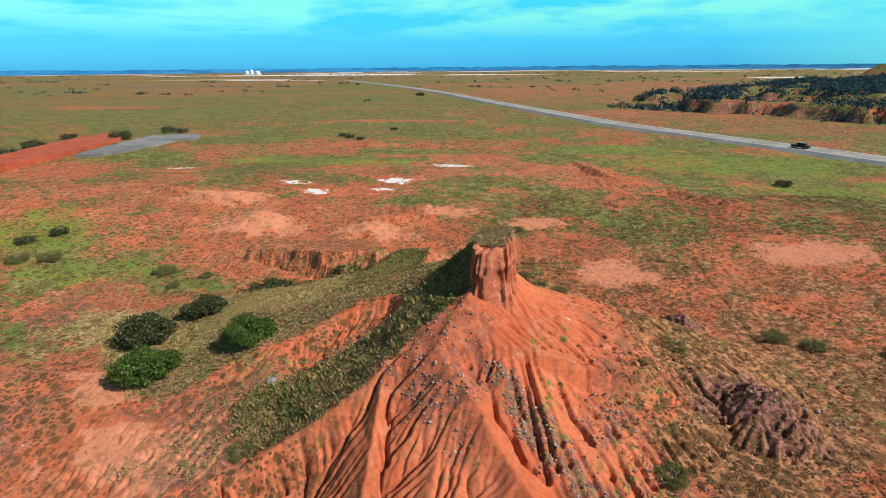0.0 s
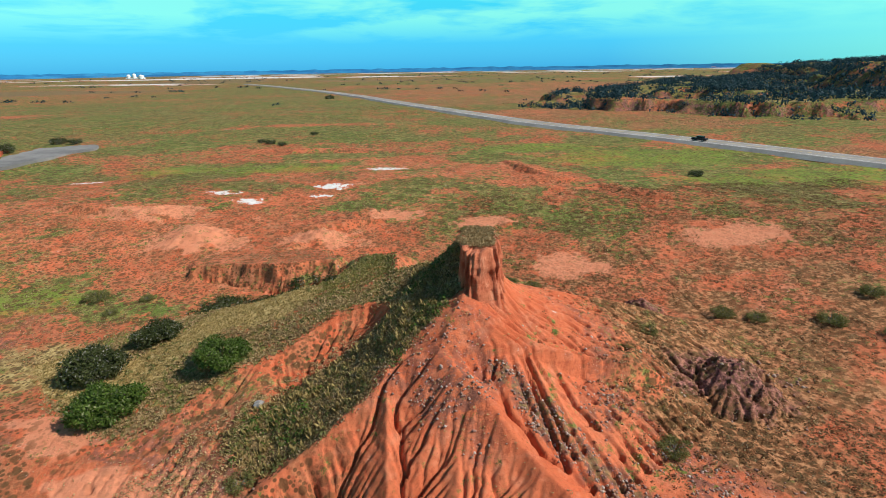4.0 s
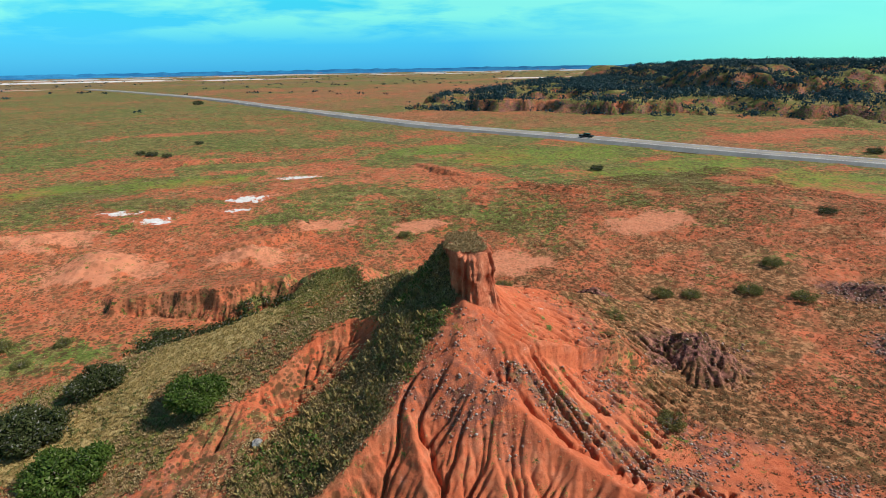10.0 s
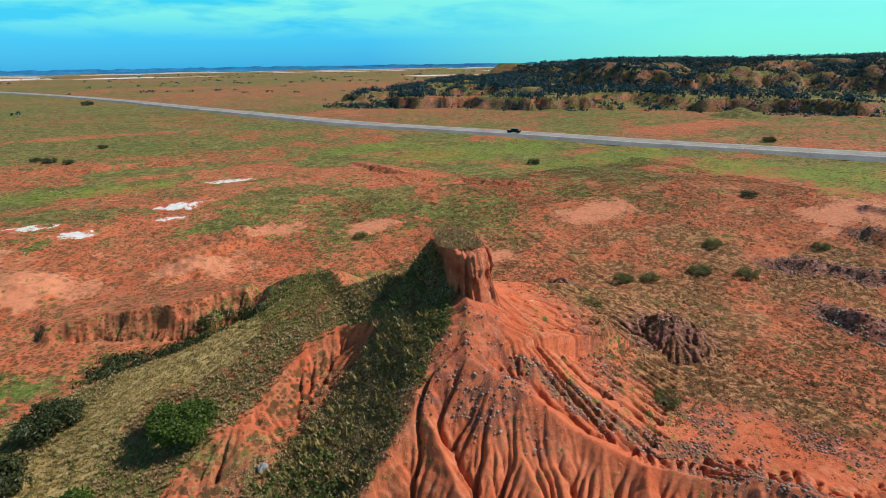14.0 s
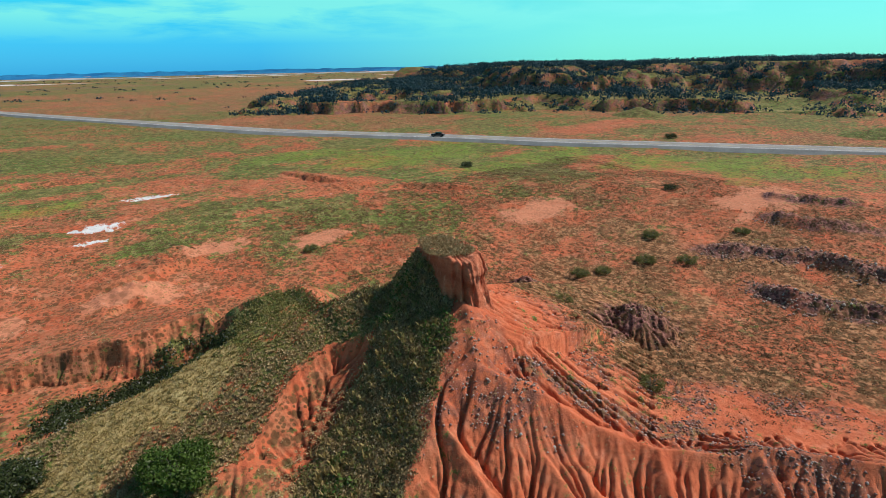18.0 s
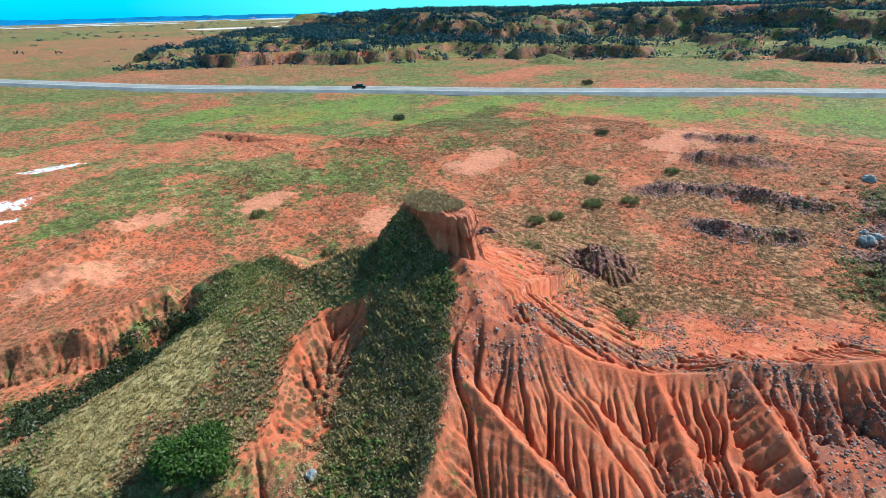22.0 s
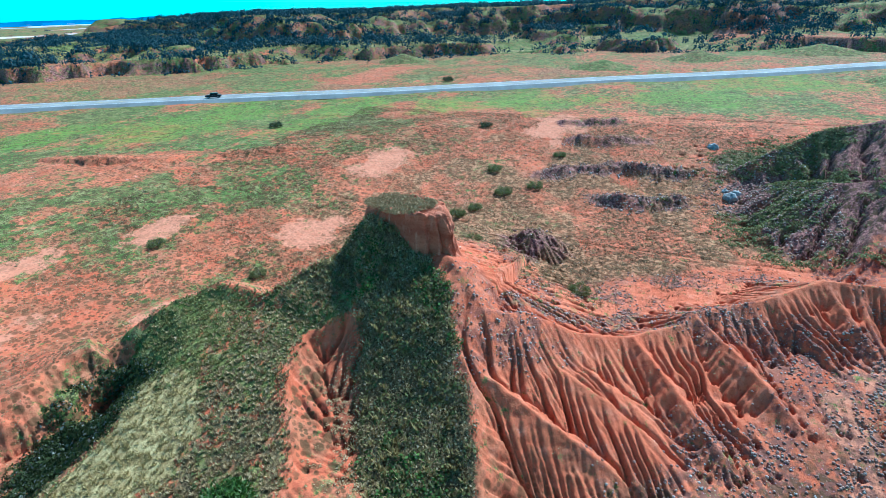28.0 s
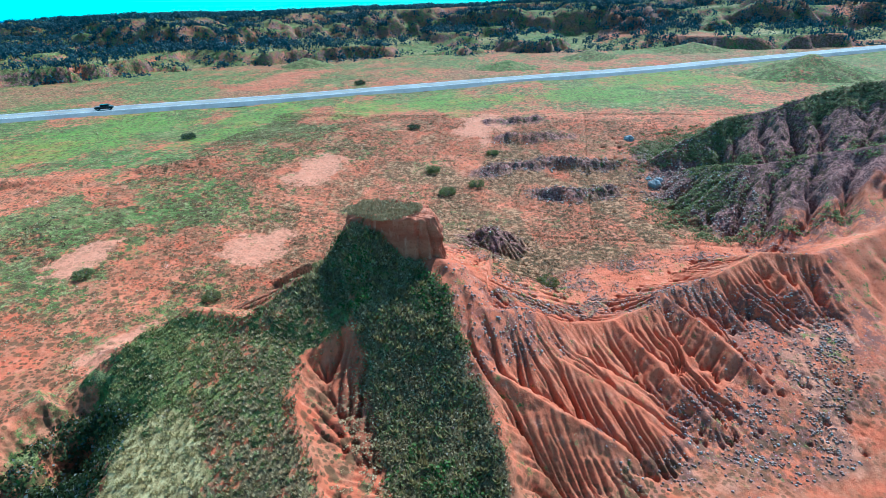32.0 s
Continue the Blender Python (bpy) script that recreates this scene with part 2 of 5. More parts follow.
RED_SCARS = [(27, 118, 11, 5), (-28, 80, 12, 8), (-36, 167, 22, 4), (-225, 295, 36, 9), (75, 272, 40, 8), (-22, 112, 9, 4), (66, 55, 22, 10), (-70, 106, 12, 5), (-43, 232, 28, 4),
             (150, 140, 30, 9), (-30, 90, 26, 15), (60, 262, 22, 12), (8, 86, 12, 5), (-108, 120, 22, 10)]
WHITES = [(-20, 118.5, 4.2, 2.2), (-36, 110, 3.6, 1.6), (-22, 112.5, 3.0, 1.0), (-9, 136, 6, 1.7), (-74, 224, 7, 2.0), (-43, 115, 4, 1.4), (-78, 128, 5, 1.2)]
GREENS = [(53, 141, 26, 14), (68, 112, 14, 8), (-46, 139, 30, 10), (-79, 80, 14, 12), (63, 137, 16, 8), (127, 27, 20, 22), (42, 162, 24, 10), (100, 88, 16, 10), (-60, 72, 12, 7), (112, 68, 24, 20), (152, 5, 26, 40), (92, 112, 24, 14), (74, 140, 30, 18)]
CAP = (4.15, 50.1, 1.95, 4.5)
ROAD = [(330, -290), (250, -130), (198, -33), (178, 1), (151, 55), (128, 94), (112, 120), (93, 154), (72, 186), (48, 222), (27, 264), (4, 314), (-20, 380), (-45, 450), (-110, 600), (-260, 900),
        (-700, 1700)]
UPLAND = [(58, 298), (90, 274), (115, 257), (140, 227), (172, 200), (196, 166), (212, 140), (226, 108), (240, 60), (250, 0), (240, -60), (262, -150), (300, -330), (760, -330), (760, 700),
          (330, 700), (150, 400)]
MESA = [(230, 244), (256, 222), (292, 196), (322, 142), (330, 82), (326, 20), (300, -42), (318, -120), (360, -340), (900, -340), (900, 800), (420, 700), (330, 400), (246, 300)]
HILLS = [(186, 58, 15, 4.2, 1), (218, 24, 15, 4.5, 2), (238, -22, 20, 5, 3), (280, -20, 46, 10, 4), (160, -42, 20, 8, 5), (190, 148, 14, 5, 6)]
RIDGE_BOX = (34.6, 98, -38, 30)
UPBOX = (30, 760, -330, 700)


def rise(x, y):
    """The grass plain lies a few metres above the worn hollow round the butte."""
    r = np.hypot(x + 15, y - 8)
    return 6.5 * ss(60, 122, r) + 3.0 * ss(120, 320, r)


def low_ground(x, y):
    """The plain and the washed-out hollow on the near side of the butte."""
    far = np.hypot(x, y)
    hollow = ss(16, -6, x) * ss(46, 26, y)
    z = rise(x, y) - 3.8 * hollow + 0.9 * (fbm(x, y, 26, 4, 11) - 0.5) * (1 - 0.6 * ss(300, 900, far))
    bad = badland(x, y)
    z = z + 0.55 * bad * (fbm(x, y, 5.0, 3, 21) - 0.45)
    z = z + 0.05 * (fbm(x, y, 0.9, 3, 31) - 0.5) * ss(160, 60, far)
    return z


def badland(x, y):
    """Where the soil is bare and broken, 0 to 1."""
    return ss(0.50, 0.62, fbm(x + 3, y * 1.5, 24, 4, 41))


def bench_top(x, y):
    tilt = 0.241 * np.clip(x + 10.75, -40, 6) + 0.162 * (np.clip(y, 20, 55.5) - 54.6)
    return np.maximum(5.5 + tilt, -3.4) + 0.5 * np.clip(x + 6, 0, 8) + 0.8 * (fbm(x, y, 7, 3, 51) - 0.5)


def west_slope(x, y):
    """The overgrown hollow slope that runs down west from the cap."""
    z = np.interp(x, [-34, -20, -17, -14, -11, -8.4, -6, -3.9, -1, 2], [-5.0, -0.7, 0.5, 1.3, 2.3, 3.7, 5.5, 7.3, 9.2, 10.2])
    z = z - 0.6 * np.clip(42 - y, 0, 30) - 0.35 * np.clip(x + 5, 0, 7) * np.clip(43.5 - y, 0, 4) - 0.9 * np.clip(y - 52, 0, 30) + 0.6 * ss(44, 49, y)
    return np.where(x > 3, -9, z) + 0.5 * (fbm(x, y, 2.0, 3, 99) - 0.5)


def relief(x, y, z):
    """The butte, its bench and the east ridge, raised over the low ground z."""
    # crest that runs from the cap towards the near side, with ribbed flanks
    d, side, arc, high = along(x, y, CREST)
    west = side < 0
    bend = arc + 2.6 * (fbm(x, y, 4.5, 3, 63) - 0.5) * (1 - np.exp(-d / 3))
    g = gullies(bend, d, 2.9, 61) * (0.55 + 0.25 * ss(24, 30, arc)) + 0.8 * gullies(bend, d, 6.5, 65) * ss(22, 30, arc)
    slope = np.where(west, 0.90 - 0.42 * ss(16, 27, arc), 0.62)
    flank = high - slope * (np.hypot(d, 0.35) - 0.35) + np.where(west, 0.006 * d * d, 0.012 * np.minimum(d, 15.0) ** 2)
    flank = flank - g * (1 - np.exp(-d / 2.2)) * np.where(west, 1.15, 0.55)
    flank = np.where(d > 26, -9.0, flank)
    z = smax(z, flank, 0.5)
    d, side, arc, high = along(x, y, WEST_RIB)
    g = gullies(arc, d, 2.2, 71)
    rib = high - np.where(side > 0, 0.86, 0.36) * (np.hypot(d, 0.4) - 0.4) - g * (1 - np.exp(-d / 2.0)) * np.where(side > 0, 1.0, 0.12)
    z = smax(z, np.where(d > 18, -9, rib), 0.4)
    for k, line in enumerate(SPURS):
        d, side, arc, high = along(x, y, line)
        g = gullies(arc, d, 2.0, 75 + k)
        z = smax(z, np.where(d > 14, -9, high - 0.62 * (np.hypot(d, 0.3) - 0.3) - 0.6 * g * (1 - np.exp(-d / 1.5))), 0.35)
    # grass bench on the west side, with a short red scarp on its edge
    e = inside(x, y, BENCH)
    edge = e + 1.2 * (fbm(x, y, 3.5, 3, 81) - 0.5)
    top = bench_top(x, y)
    north = ss(57, 62, y) * ss(-10, -16, x)
    out = np.clip(edge, 0, 40)
    lap = ss(60, 55, y)
    fade = lap * ss(-13, -19, x)
    scarp = (1.1 - 0.55 * north) * out * (1 - lap) + lap * (0.7 * (1 - fade) * (1 - np.exp(-out / 0.5)) + (0.26 - 0.12 * fade) * out)
    bench = top - scarp
    z = smax(z, bench, 0.4)
    # red bank north of the bench, across a short draw that ends in a hole
    e = inside(x, y, NORTH_BANK) + 1.6 * (fbm(x, y, 2.4, 3, 85) - 0.5)
    z = smax(z, 4.2 + 0.05 * np.clip(x + 20, -30, 5) - 0.16 * np.clip(y - 74, 0, 20) - 1.5 * np.clip(e, 0, 40) - 0.9 * fbm(x, y, 1.6, 4, 87) * ss(0, 1.5, e), 0.3)
    d, side, arc, floor = along(x, y, DRAW)
    w = np.clip(d - 0.8 + 1.4 * (fbm(x, y, 2, 3, 89) - 0.5), 0, 12)
    z = np.where(d < 9, np.minimum(z, floor + 0.2 + np.where(side < 0, 0.16 * w + 2.4 * ss(3.0, 6.2, w) + 0.9 * np.clip(w - 6, 0, 9), 0.62 * w)), z)
    hole = np.exp(-(((x + 16.6) / 2.3) ** 2 + ((y - 70.2) / 1.9) ** 2) ** 3)
    z = z - 3.6 * hole
    # pedestal of the cap
    r = np.hypot((x - 4.3) / 1.0, (y - 50.5) * 0.62)
    th = np.arctan2(50.5 - y, 4.3 - x)
    g = gullies(th * 6, r, 1.8, 91)
    cone = 11.4 - 1.06 * np.clip(r - 1.6, 0, 40) + 0.012 * np.clip(r - 1.6, 0, 20) ** 2 - g * np.clip(r - 1, 0, 2.0) * 0.22
    z = smax(z, np.where(r > 20, -9, cone), 0.6)
    # overgrown talus that leans on the west side of the cap
    d, side, arc, high = along(x, y, TALUS)
    z = smax(z, np.where(d > 16, -9, high - np.where(side < 0, 1.45, 0.95) * d + 0.7 * (fbm(x, y, 2.5, 3, 97) - 0.5)), 0.5)
    z = smax(z, west_slope(x, y), 0.5)
    # ridge that climbs away on the east
    d, side, arc, high = along(x, y, RIDGE_EAST)
    g = gullies(arc, d, 4.5, 101)
    z = smax(z, np.where(d > 70, -9, high - 0.50 * d - g * (1 - np.exp(-d / 4)) * 1.9 + 1.2 * (fbm(x, y, 5, 4, 107) - 0.5)), 0.7)
    d, side, arc, high = along(x, y, RIDGE_NEAR)
    g = gullies(arc, d, 4.0, 105)
    z = smax(z, np.where(d > 60, -9, high - 0.44 * d - g * (1 - np.exp(-d / 4)) * 1.9 + 1.2 * (fbm(x, y, 5, 4, 108) - 0.5)), 0.7)
    return z


def land(x, y):
    z = low_ground(x, y)
    near = (x > -75) & (x < 150) & (y > -125) & (y < 105)
    if near.any():
        z[near] = relief(x[near], y[near], z[near])
    for mx, my, mr, mh, seed in MOUNDS:
        near = np.hypot(x - mx, y - my) < 1.6 * mr + 1.2
        if not near.any():
            continue
        u, v = x[near], y[near]
        d = np.hypot(u - mx, v - my) + 2.2 * (fbm(u, v, 4.0, 4, 110 + seed) - 0.5)
        th = np.arctan2(my - v, mx - u)
        g = gullies(th * mr * 0.8, d, 1.1, 110 + seed) * (1.0 if seed < 5 else 0.0)
        lump = rise(u, v) + mh * (1.35 * np.exp(-(d / (0.62 * mr)) ** 2) - 0.35) - g * np.clip(d - 0.5, 0, 1.2) * 0.06 - 2.2 * np.abs(fbm(u, v, 2.2, 4, 118 + seed) - 0.5) * np.exp(-(d / mr) ** 2)
        z[near] = smax(z[near], np.where(d > 1.6 * mr, -9, lump), 0.3)
    for k, line in enumerate(SCARPS + BANKS):
        low = k < len(SCARPS)
        d, side, arc, high = along(x, y, line)
        near = d < 11
        if not near.any():
            continue
        u, v, d, side, arc, high = x[near], y[near], d[near], side[near], arc[near], high[near]
        if low:
            d = np.abs(d + 2.6 * (fbm(u, v, 4.0, 4, 171 + k) - 0.5))
            top = rise(u, v) + high - np.where(side > 0, 0.16, 0.85) * d - 0.5 * gullies(arc, d, 1.9, 181 + k) * np.clip(d, 0, 1)
        else:
            g = gullies(arc, d, 2.1, 140 + k)
            d = np.abs(d + 1.6 * (fbm(u, v, 3.0, 3, 145 + k) - 0.5))
            top = rise(u, v) + high - np.where(side > 0, 0.26, 0.50) * d - 0.55 * g * np.clip(d, 0, 1) + 1.9 * (fbm(u, v, 2.2, 5, 155 + k) - 0.5) * np.exp(-d / 4)
        z[near] = smax(z[near], np.where(d > 9, -9, top), 0.2)
    return z


def lookup(x0, y0, step, grid):
    """A height field read from a grid, between its points too."""
    def read(x, y):
        u, v = np.clip((x - x0) / step, 0, grid.shape[1] - 1.001), np.clip((y - y0) / step, 0, grid.shape[0] - 1.001)
        i, j = u.astype(int), v.astype(int)
        u, v = u - i, v - j
        return (grid[j, i] * (1 - u) + grid[j, i + 1] * u) * (1 - v) + (grid[j + 1, i] * (1 - u) + grid[j + 1, i + 1] * u) * v
    return read


def sheet(name, xs, ys, height, material):
    """A grid of land over the coordinates xs, ys, as one smooth mesh."""
    gx, gy = np.meshgrid(xs, ys)
    gz = height(gx, gy)
    nx, ny = len(xs), len(ys)
    co = np.stack([gx, gy, gz], 2).reshape(-1, 3)
    i = np.arange((ny - 1) * (nx - 1))
    a = (i // (nx - 1)) * nx + i % (nx - 1)
    quads = np.stack([a, a + 1, a + nx + 1, a + nx], 1)
    me = bpy.data.meshes.new(name)
    me.vertices.add(len(co))
    me.vertices.foreach_set("co", co.astype(np.float32).ravel())
    me.loops.add(4 * len(quads))
    me.loops.foreach_set("vertex_index", quads.astype(np.int32).ravel())
    me.polygons.add(len(quads))
    me.polygons.foreach_set("loop_start", np.arange(0, 4 * len(quads), 4, dtype=np.int32))
    me.polygons.foreach_set("use_smooth", np.ones(len(quads), bool))
    me.update(calc_edges=True)
    me.materials.append(material)
    return me, gx, gy, gz


def erode(z, step, where, batches=10, drops=30000, life=100, rate=0.030):
    """Rain on a grid of land: drops run downhill and wear rills that join into gullies."""
    r = np.random.default_rng(12)
    ny, nx = z.shape
    z = z.copy()
    for _ in range(batches):
        gy, gx = np.gradient(z, step)
        x, y = r.uniform(2, nx - 3, drops), r.uniform(2, ny - 3, drops)
        dx, dy = np.zeros(drops), np.zeros(drops)
        worn = np.zeros(nx * ny)
        for _ in range(life):
            k = y.astype(int) * nx + x.astype(int)
            sx, sy = gx.ravel()[k], gy.ravel()[k]
            s = np.hypot(sx, sy) + 1e-6
            dx, dy = 0.4 * dx - 0.6 * sx / s, 0.4 * dy - 0.6 * sy / s
            n = np.hypot(dx, dy) + 1e-6
            worn += np.bincount(k, np.clip(s - 0.15, 0, 0.85), nx * ny)
            x, y = np.clip(x + dx / n, 2, nx - 3), np.clip(y + dy / n, 2, ny - 3)
        worn = worn.reshape(ny, nx)
        worn = 0.5 * worn + 0.125 * (np.roll(worn, 1, 0) + np.roll(worn, -1, 0) + np.roll(worn, 1, 1) + np.roll(worn, -1, 1))
        z -= where * rate * np.minimum(np.sqrt(worn / worn.mean()), 3.8)
    return z


def paint(me, name, values):
    layer = me.attributes.new(name, "FLOAT", "POINT")
    layer.data.foreach_set("value", np.asarray(values, np.float32).ravel())


# ---- materials ----
class Nodes:
    """A small helper that wires one material."""

    def __init__(self, name):
        self.mat = bpy.data.materials.new(name)
        self.mat.use_nodes = True
        self.n, self.l = self.mat.node_tree.nodes, self.mat.node_tree.links
        self.bsdf = self.n["Principled BSDF"]
        self.bsdf.inputs["Roughness"].default_value = 0.95
        self.bsdf.inputs["Specular IOR Level"].default_value = 0.15

    def put(self, node, key, value):
        if isinstance(value, bpy.types.NodeSocket):
            self.l.new(value, node.inputs[key])
        elif value is not None:
            node.inputs[key].default_value = value

    def place(self):
        return self.n.new("ShaderNodeNewGeometry").outputs["Position"]

    def noise(self, scale, detail=4.0, rough=0.55, vector=None):
        t = self.n.new("ShaderNodeTexNoise")
        self.put(t, "Scale", scale), self.put(t, "Detail", detail), self.put(t, "Roughness", rough)
        self.l.new(vector or self.place(), t.inputs["Vector"])
        return t.outputs["Fac"]

    def cells(self, scale, vector=None):
        t = self.n.new("ShaderNodeTexVoronoi")
        self.put(t, "Scale", scale)
        self.l.new(vector or self.place(), t.inputs["Vector"])
        return t.outputs["Color"], t.outputs["Distance"]

    def stretch(self, sx, sy, sz):
        t = self.n.new("ShaderNodeVectorMath")
        t.operation = "MULTIPLY"
        self.l.new(self.place(), t.inputs[0])
        t.inputs[1].default_value = (sx, sy, sz)
        return t.outputs[0]

    def attr(self, name):
        t = self.n.new("ShaderNodeAttribute")
        t.attribute_name = name
        return t.outputs["Fac"]

    def rand(self):
        return self.n.new("ShaderNodeNewGeometry").outputs["Random Per Island"]

    def step(self, value, a, b, lo=0.0, hi=1.0):
        t = self.n.new("ShaderNodeMapRange")
        t.interpolation_type = "SMOOTHSTEP"
        self.put(t, "Value", value), self.put(t, "From Min", a), self.put(t, "From Max", b)
        self.put(t, "To Min", lo), self.put(t, "To Max", hi)
        return t.outputs[0]

    def calc(self, op, a, b):
        t = self.n.new("ShaderNodeMath")
        t.operation = op
        self.put(t, 0, a), self.put(t, 1, b)
        return t.outputs[0]

    def mix(self, fac, a, b, kind="MIX"):
        t = self.n.new("ShaderNodeMix")
        t.data_type, t.blend_type = "RGBA", kind
        self.put(t, 0, fac)
        self.put(t, 6, (*a, 1) if isinstance(a, tuple) else a)
        self.put(t, 7, (*b, 1) if isinstance(b, tuple) else b)
        return t.outputs[2]

    def finish(self, color, bump=None, depth=0.05, strength=0.6):
        self.l.new(color, self.bsdf.inputs["Base Color"])
        if bump is not None:
            t = self.n.new("ShaderNodeBump")
            self.put(t, "Strength", strength), self.put(t, "Distance", depth), self.put(t, "Height", bump)
            self.l.new(t.outputs[0], self.bsdf.inputs["Normal"])
        return self.mat


def clay_color(k):
    """Red clay: broad drifts of orange, pink dust and dark seams."""
    broad, mid, fine = k.noise(0.09, 4), k.noise(0.7, 5, 0.6), k.noise(6.0, 4, 0.65)
    c = k.mix(k.step(broad, 0.35, 0.65), (0.51, 0.120, 0.050), (0.60, 0.172, 0.078))
    c = k.mix(k.step(mid, 0.48, 0.70, 0, 0.45), c, (0.62, 0.255, 0.145))
    c = k.mix(k.step(k.noise(2.2, 6, 0.7), 0.50, 0.36, 0, 0.5), c, (0.33, 0.060, 0.028))
    c = k.mix(k.step(fine, 0.40, 0.30, 0, 0.45), c, (0.21, 0.046, 0.025))
    return c, mid, fine


def grass_color(k):
    a, b, c3 = k.noise(0.035, 3), k.noise(0.5, 5, 0.65), k.noise(5.0, 3, 0.7)
    c = k.mix(k.step(a, 0.4, 0.62), (0.180, 0.172, 0.044), (0.135, 0.190, 0.034))
    c = k.mix(k.step(b, 0.48, 0.62, 0, 0.8), c, (0.330, 0.275, 0.100))
    c = k.mix(k.step(b, 0.48, 0.38, 0, 0.7), c, (0.060, 0.075, 0.020))
    return k.mix(k.step(c3, 0.52, 0.42, 0, 0.7), c, (0.055, 0.055, 0.018))


def land_material(name):
    k = Nodes(name)
    c, mid, fine = clay_color(k)
    # drier, tanner soil away from the raw slopes
    c = k.mix(k.calc("MULTIPLY", k.attr("open"), k.step(k.noise(0.3, 7, 0.7), 0.40, 0.58, 0.0, 0.72)), c, k.mix(k.step(k.noise(1.7, 6, 0.7), 0.38, 0.62), (0.150, 0.066, 0.028), (0.38, 0.165, 0.080)))
    wild = k.calc("MULTIPLY", k.calc("SUBTRACT", k.noise(0.28, 8, 0.66), 0.5), 1.6)
    # washed pans: pale pink dust
    c = k.mix(k.step(k.calc("ADD", k.attr("pan"), wild), 0.30, 0.62, 0, 0.85), c, k.mix(mid, (0.50, 0.168, 0.084), (0.64, 0.285, 0.160)))
    # sandy orange flats with brown stubble
    sand = k.mix(k.step(k.noise(1.1, 7, 0.72), 0.44, 0.58), (0.165, 0.070, 0.028), (0.45, 0.215, 0.100))
    c = k.mix(k.step(k.calc("ADD", k.attr("sand"), wild), 0.25, 0.7), c, sand)
    # purple-brown shale on the worn ridges
    shale = k.mix(k.step(k.noise(2.5, 5, 0.7), 0.4, 0.62), (0.105, 0.042, 0.040), (0.40, 0.180, 0.140))
    c = k.mix(k.step(k.calc("ADD", k.attr("shale"), wild), 0.3, 0.7), c, shale)
    # pale dry grass on the bench
    straw = k.mix(k.step(k.noise(1.4, 6, 0.7), 0.40, 0.62), (0.28, 0.190, 0.070), (0.50, 0.375, 0.160))
    # grey stones
    tone, dist = k.cells(3.2)
    stones = k.mix(0.5, (0.62, 0.50, 0.43), tone, "MULTIPLY")
    stones = k.mix(k.step(dist, 0.10, 0.25), stones, (0.17, 0.075, 0.055))
    stone_here = k.calc("MULTIPLY", k.attr("stone"), k.step(k.noise(1.2, 5, 0.7), 0.42, 0.55))
    c = k.mix(stone_here, c, stones)
    rough_edge = k.calc("ADD", k.calc("MULTIPLY", k.calc("SUBTRACT", k.noise(0.75, 9, 0.78), 0.5), 3.0), k.calc("MULTIPLY", k.calc("SUBTRACT", k.noise(0.09, 6, 0.65), 0.5), 1.5))
    g = k.step(k.calc("ADD", k.calc("MULTIPLY", k.attr("grass"), 0.62), rough_edge), 0.22, 0.46)
    c = k.mix(g, c, grass_color(k))
    c = k.mix(k.step(k.calc("ADD", k.attr("straw"), k.calc("MULTIPLY", wild, 0.8)), 0.35, 0.6), c, straw)
    c = k.mix(k.step(k.calc("ADD", k.attr("bright"), wild), 0.35, 0.9, 0, 0.85), c, k.mix(k.noise(0.25, 6, 0.65), (0.095, 0.200, 0.018), (0.23, 0.265, 0.045)))
    # dark dots of low scrub over open soil, thick in some places and thin in others
    tone2, dist2 = k.cells(0.85)
    dots = k.calc("MULTIPLY", k.step(dist2, 0.42, 0.27), k.step(k.noise(0.07, 6, 0.62), 0.36, 0.48))
    tone3, dist3 = k.cells(2.1)
    dots = k.calc("MAXIMUM", dots, k.calc("MULTIPLY", k.step(dist3, 0.46, 0.32), k.step(k.noise(0.11, 6, 0.62), 0.36, 0.48)))
    c = k.mix(k.calc("MULTIPLY", k.calc("MULTIPLY", dots, k.attr("open")), 0.85), c, k.mix(tone2, (0.055, 0.036, 0.014), (0.13, 0.070, 0.028)))
    d = k.step(k.calc("ADD", k.attr("shrub"), k.calc("MULTIPLY", k.calc("SUBTRACT", k.noise(1.3, 5, 0.7), 0.5), 1.2)), 0.35, 0.65)
    c = k.mix(d, c, k.mix(k.step(k.noise(1.6, 6, 0.72), 0.38, 0.62), (0.075, 0.060, 0.026), (0.27, 0.175, 0.080)))
    w = k.step(k.calc("ADD", k.attr("white"), k.calc("MULTIPLY", k.calc("SUBTRACT", k.noise(0.7, 9, 0.78), 0.5), 3.4)), 0.55, 0.68)
    c = k.mix(w, c, k.mix(k.noise(1.5, 4, 0.7), (0.80, 0.80, 0.78), (0.45, 0.42, 0.38)))
    rough = k.calc("ADD", k.calc("MULTIPLY", k.noise(9.0, 4, 0.7), 0.6), k.noise(2.0, 5, 0.65))
    return k.finish(c, rough, 0.14, 0.8)


def rock_material(name):
    """Sandy red rock of the cap, in thin level beds with pale vertical stains."""
    k = Nodes(name)
    beds = k.noise(1.0, 4, 0.6, k.stretch(0.25, 0.25, 1.2))
    streak = k.noise(1.0, 5, 0.65, k.stretch(1.6, 1.6, 0.35))
    grain = k.noise(5.0, 5, 0.7)
    c = k.mix(k.step(beds, 0.35, 0.68), (0.40, 0.105, 0.052), (0.54, 0.180, 0.092))
    c = k.mix(k.step(streak, 0.50, 0.72, 0, 0.6), c, (0.68, 0.330, 0.200))
    c = k.mix(k.step(grain, 0.47, 0.30, 0, 0.6), c, (0.20, 0.048, 0.028))
    return k.finish(c, k.calc("ADD", k.calc("MULTIPLY", streak, 0.8), grain), 0.25, 0.8)


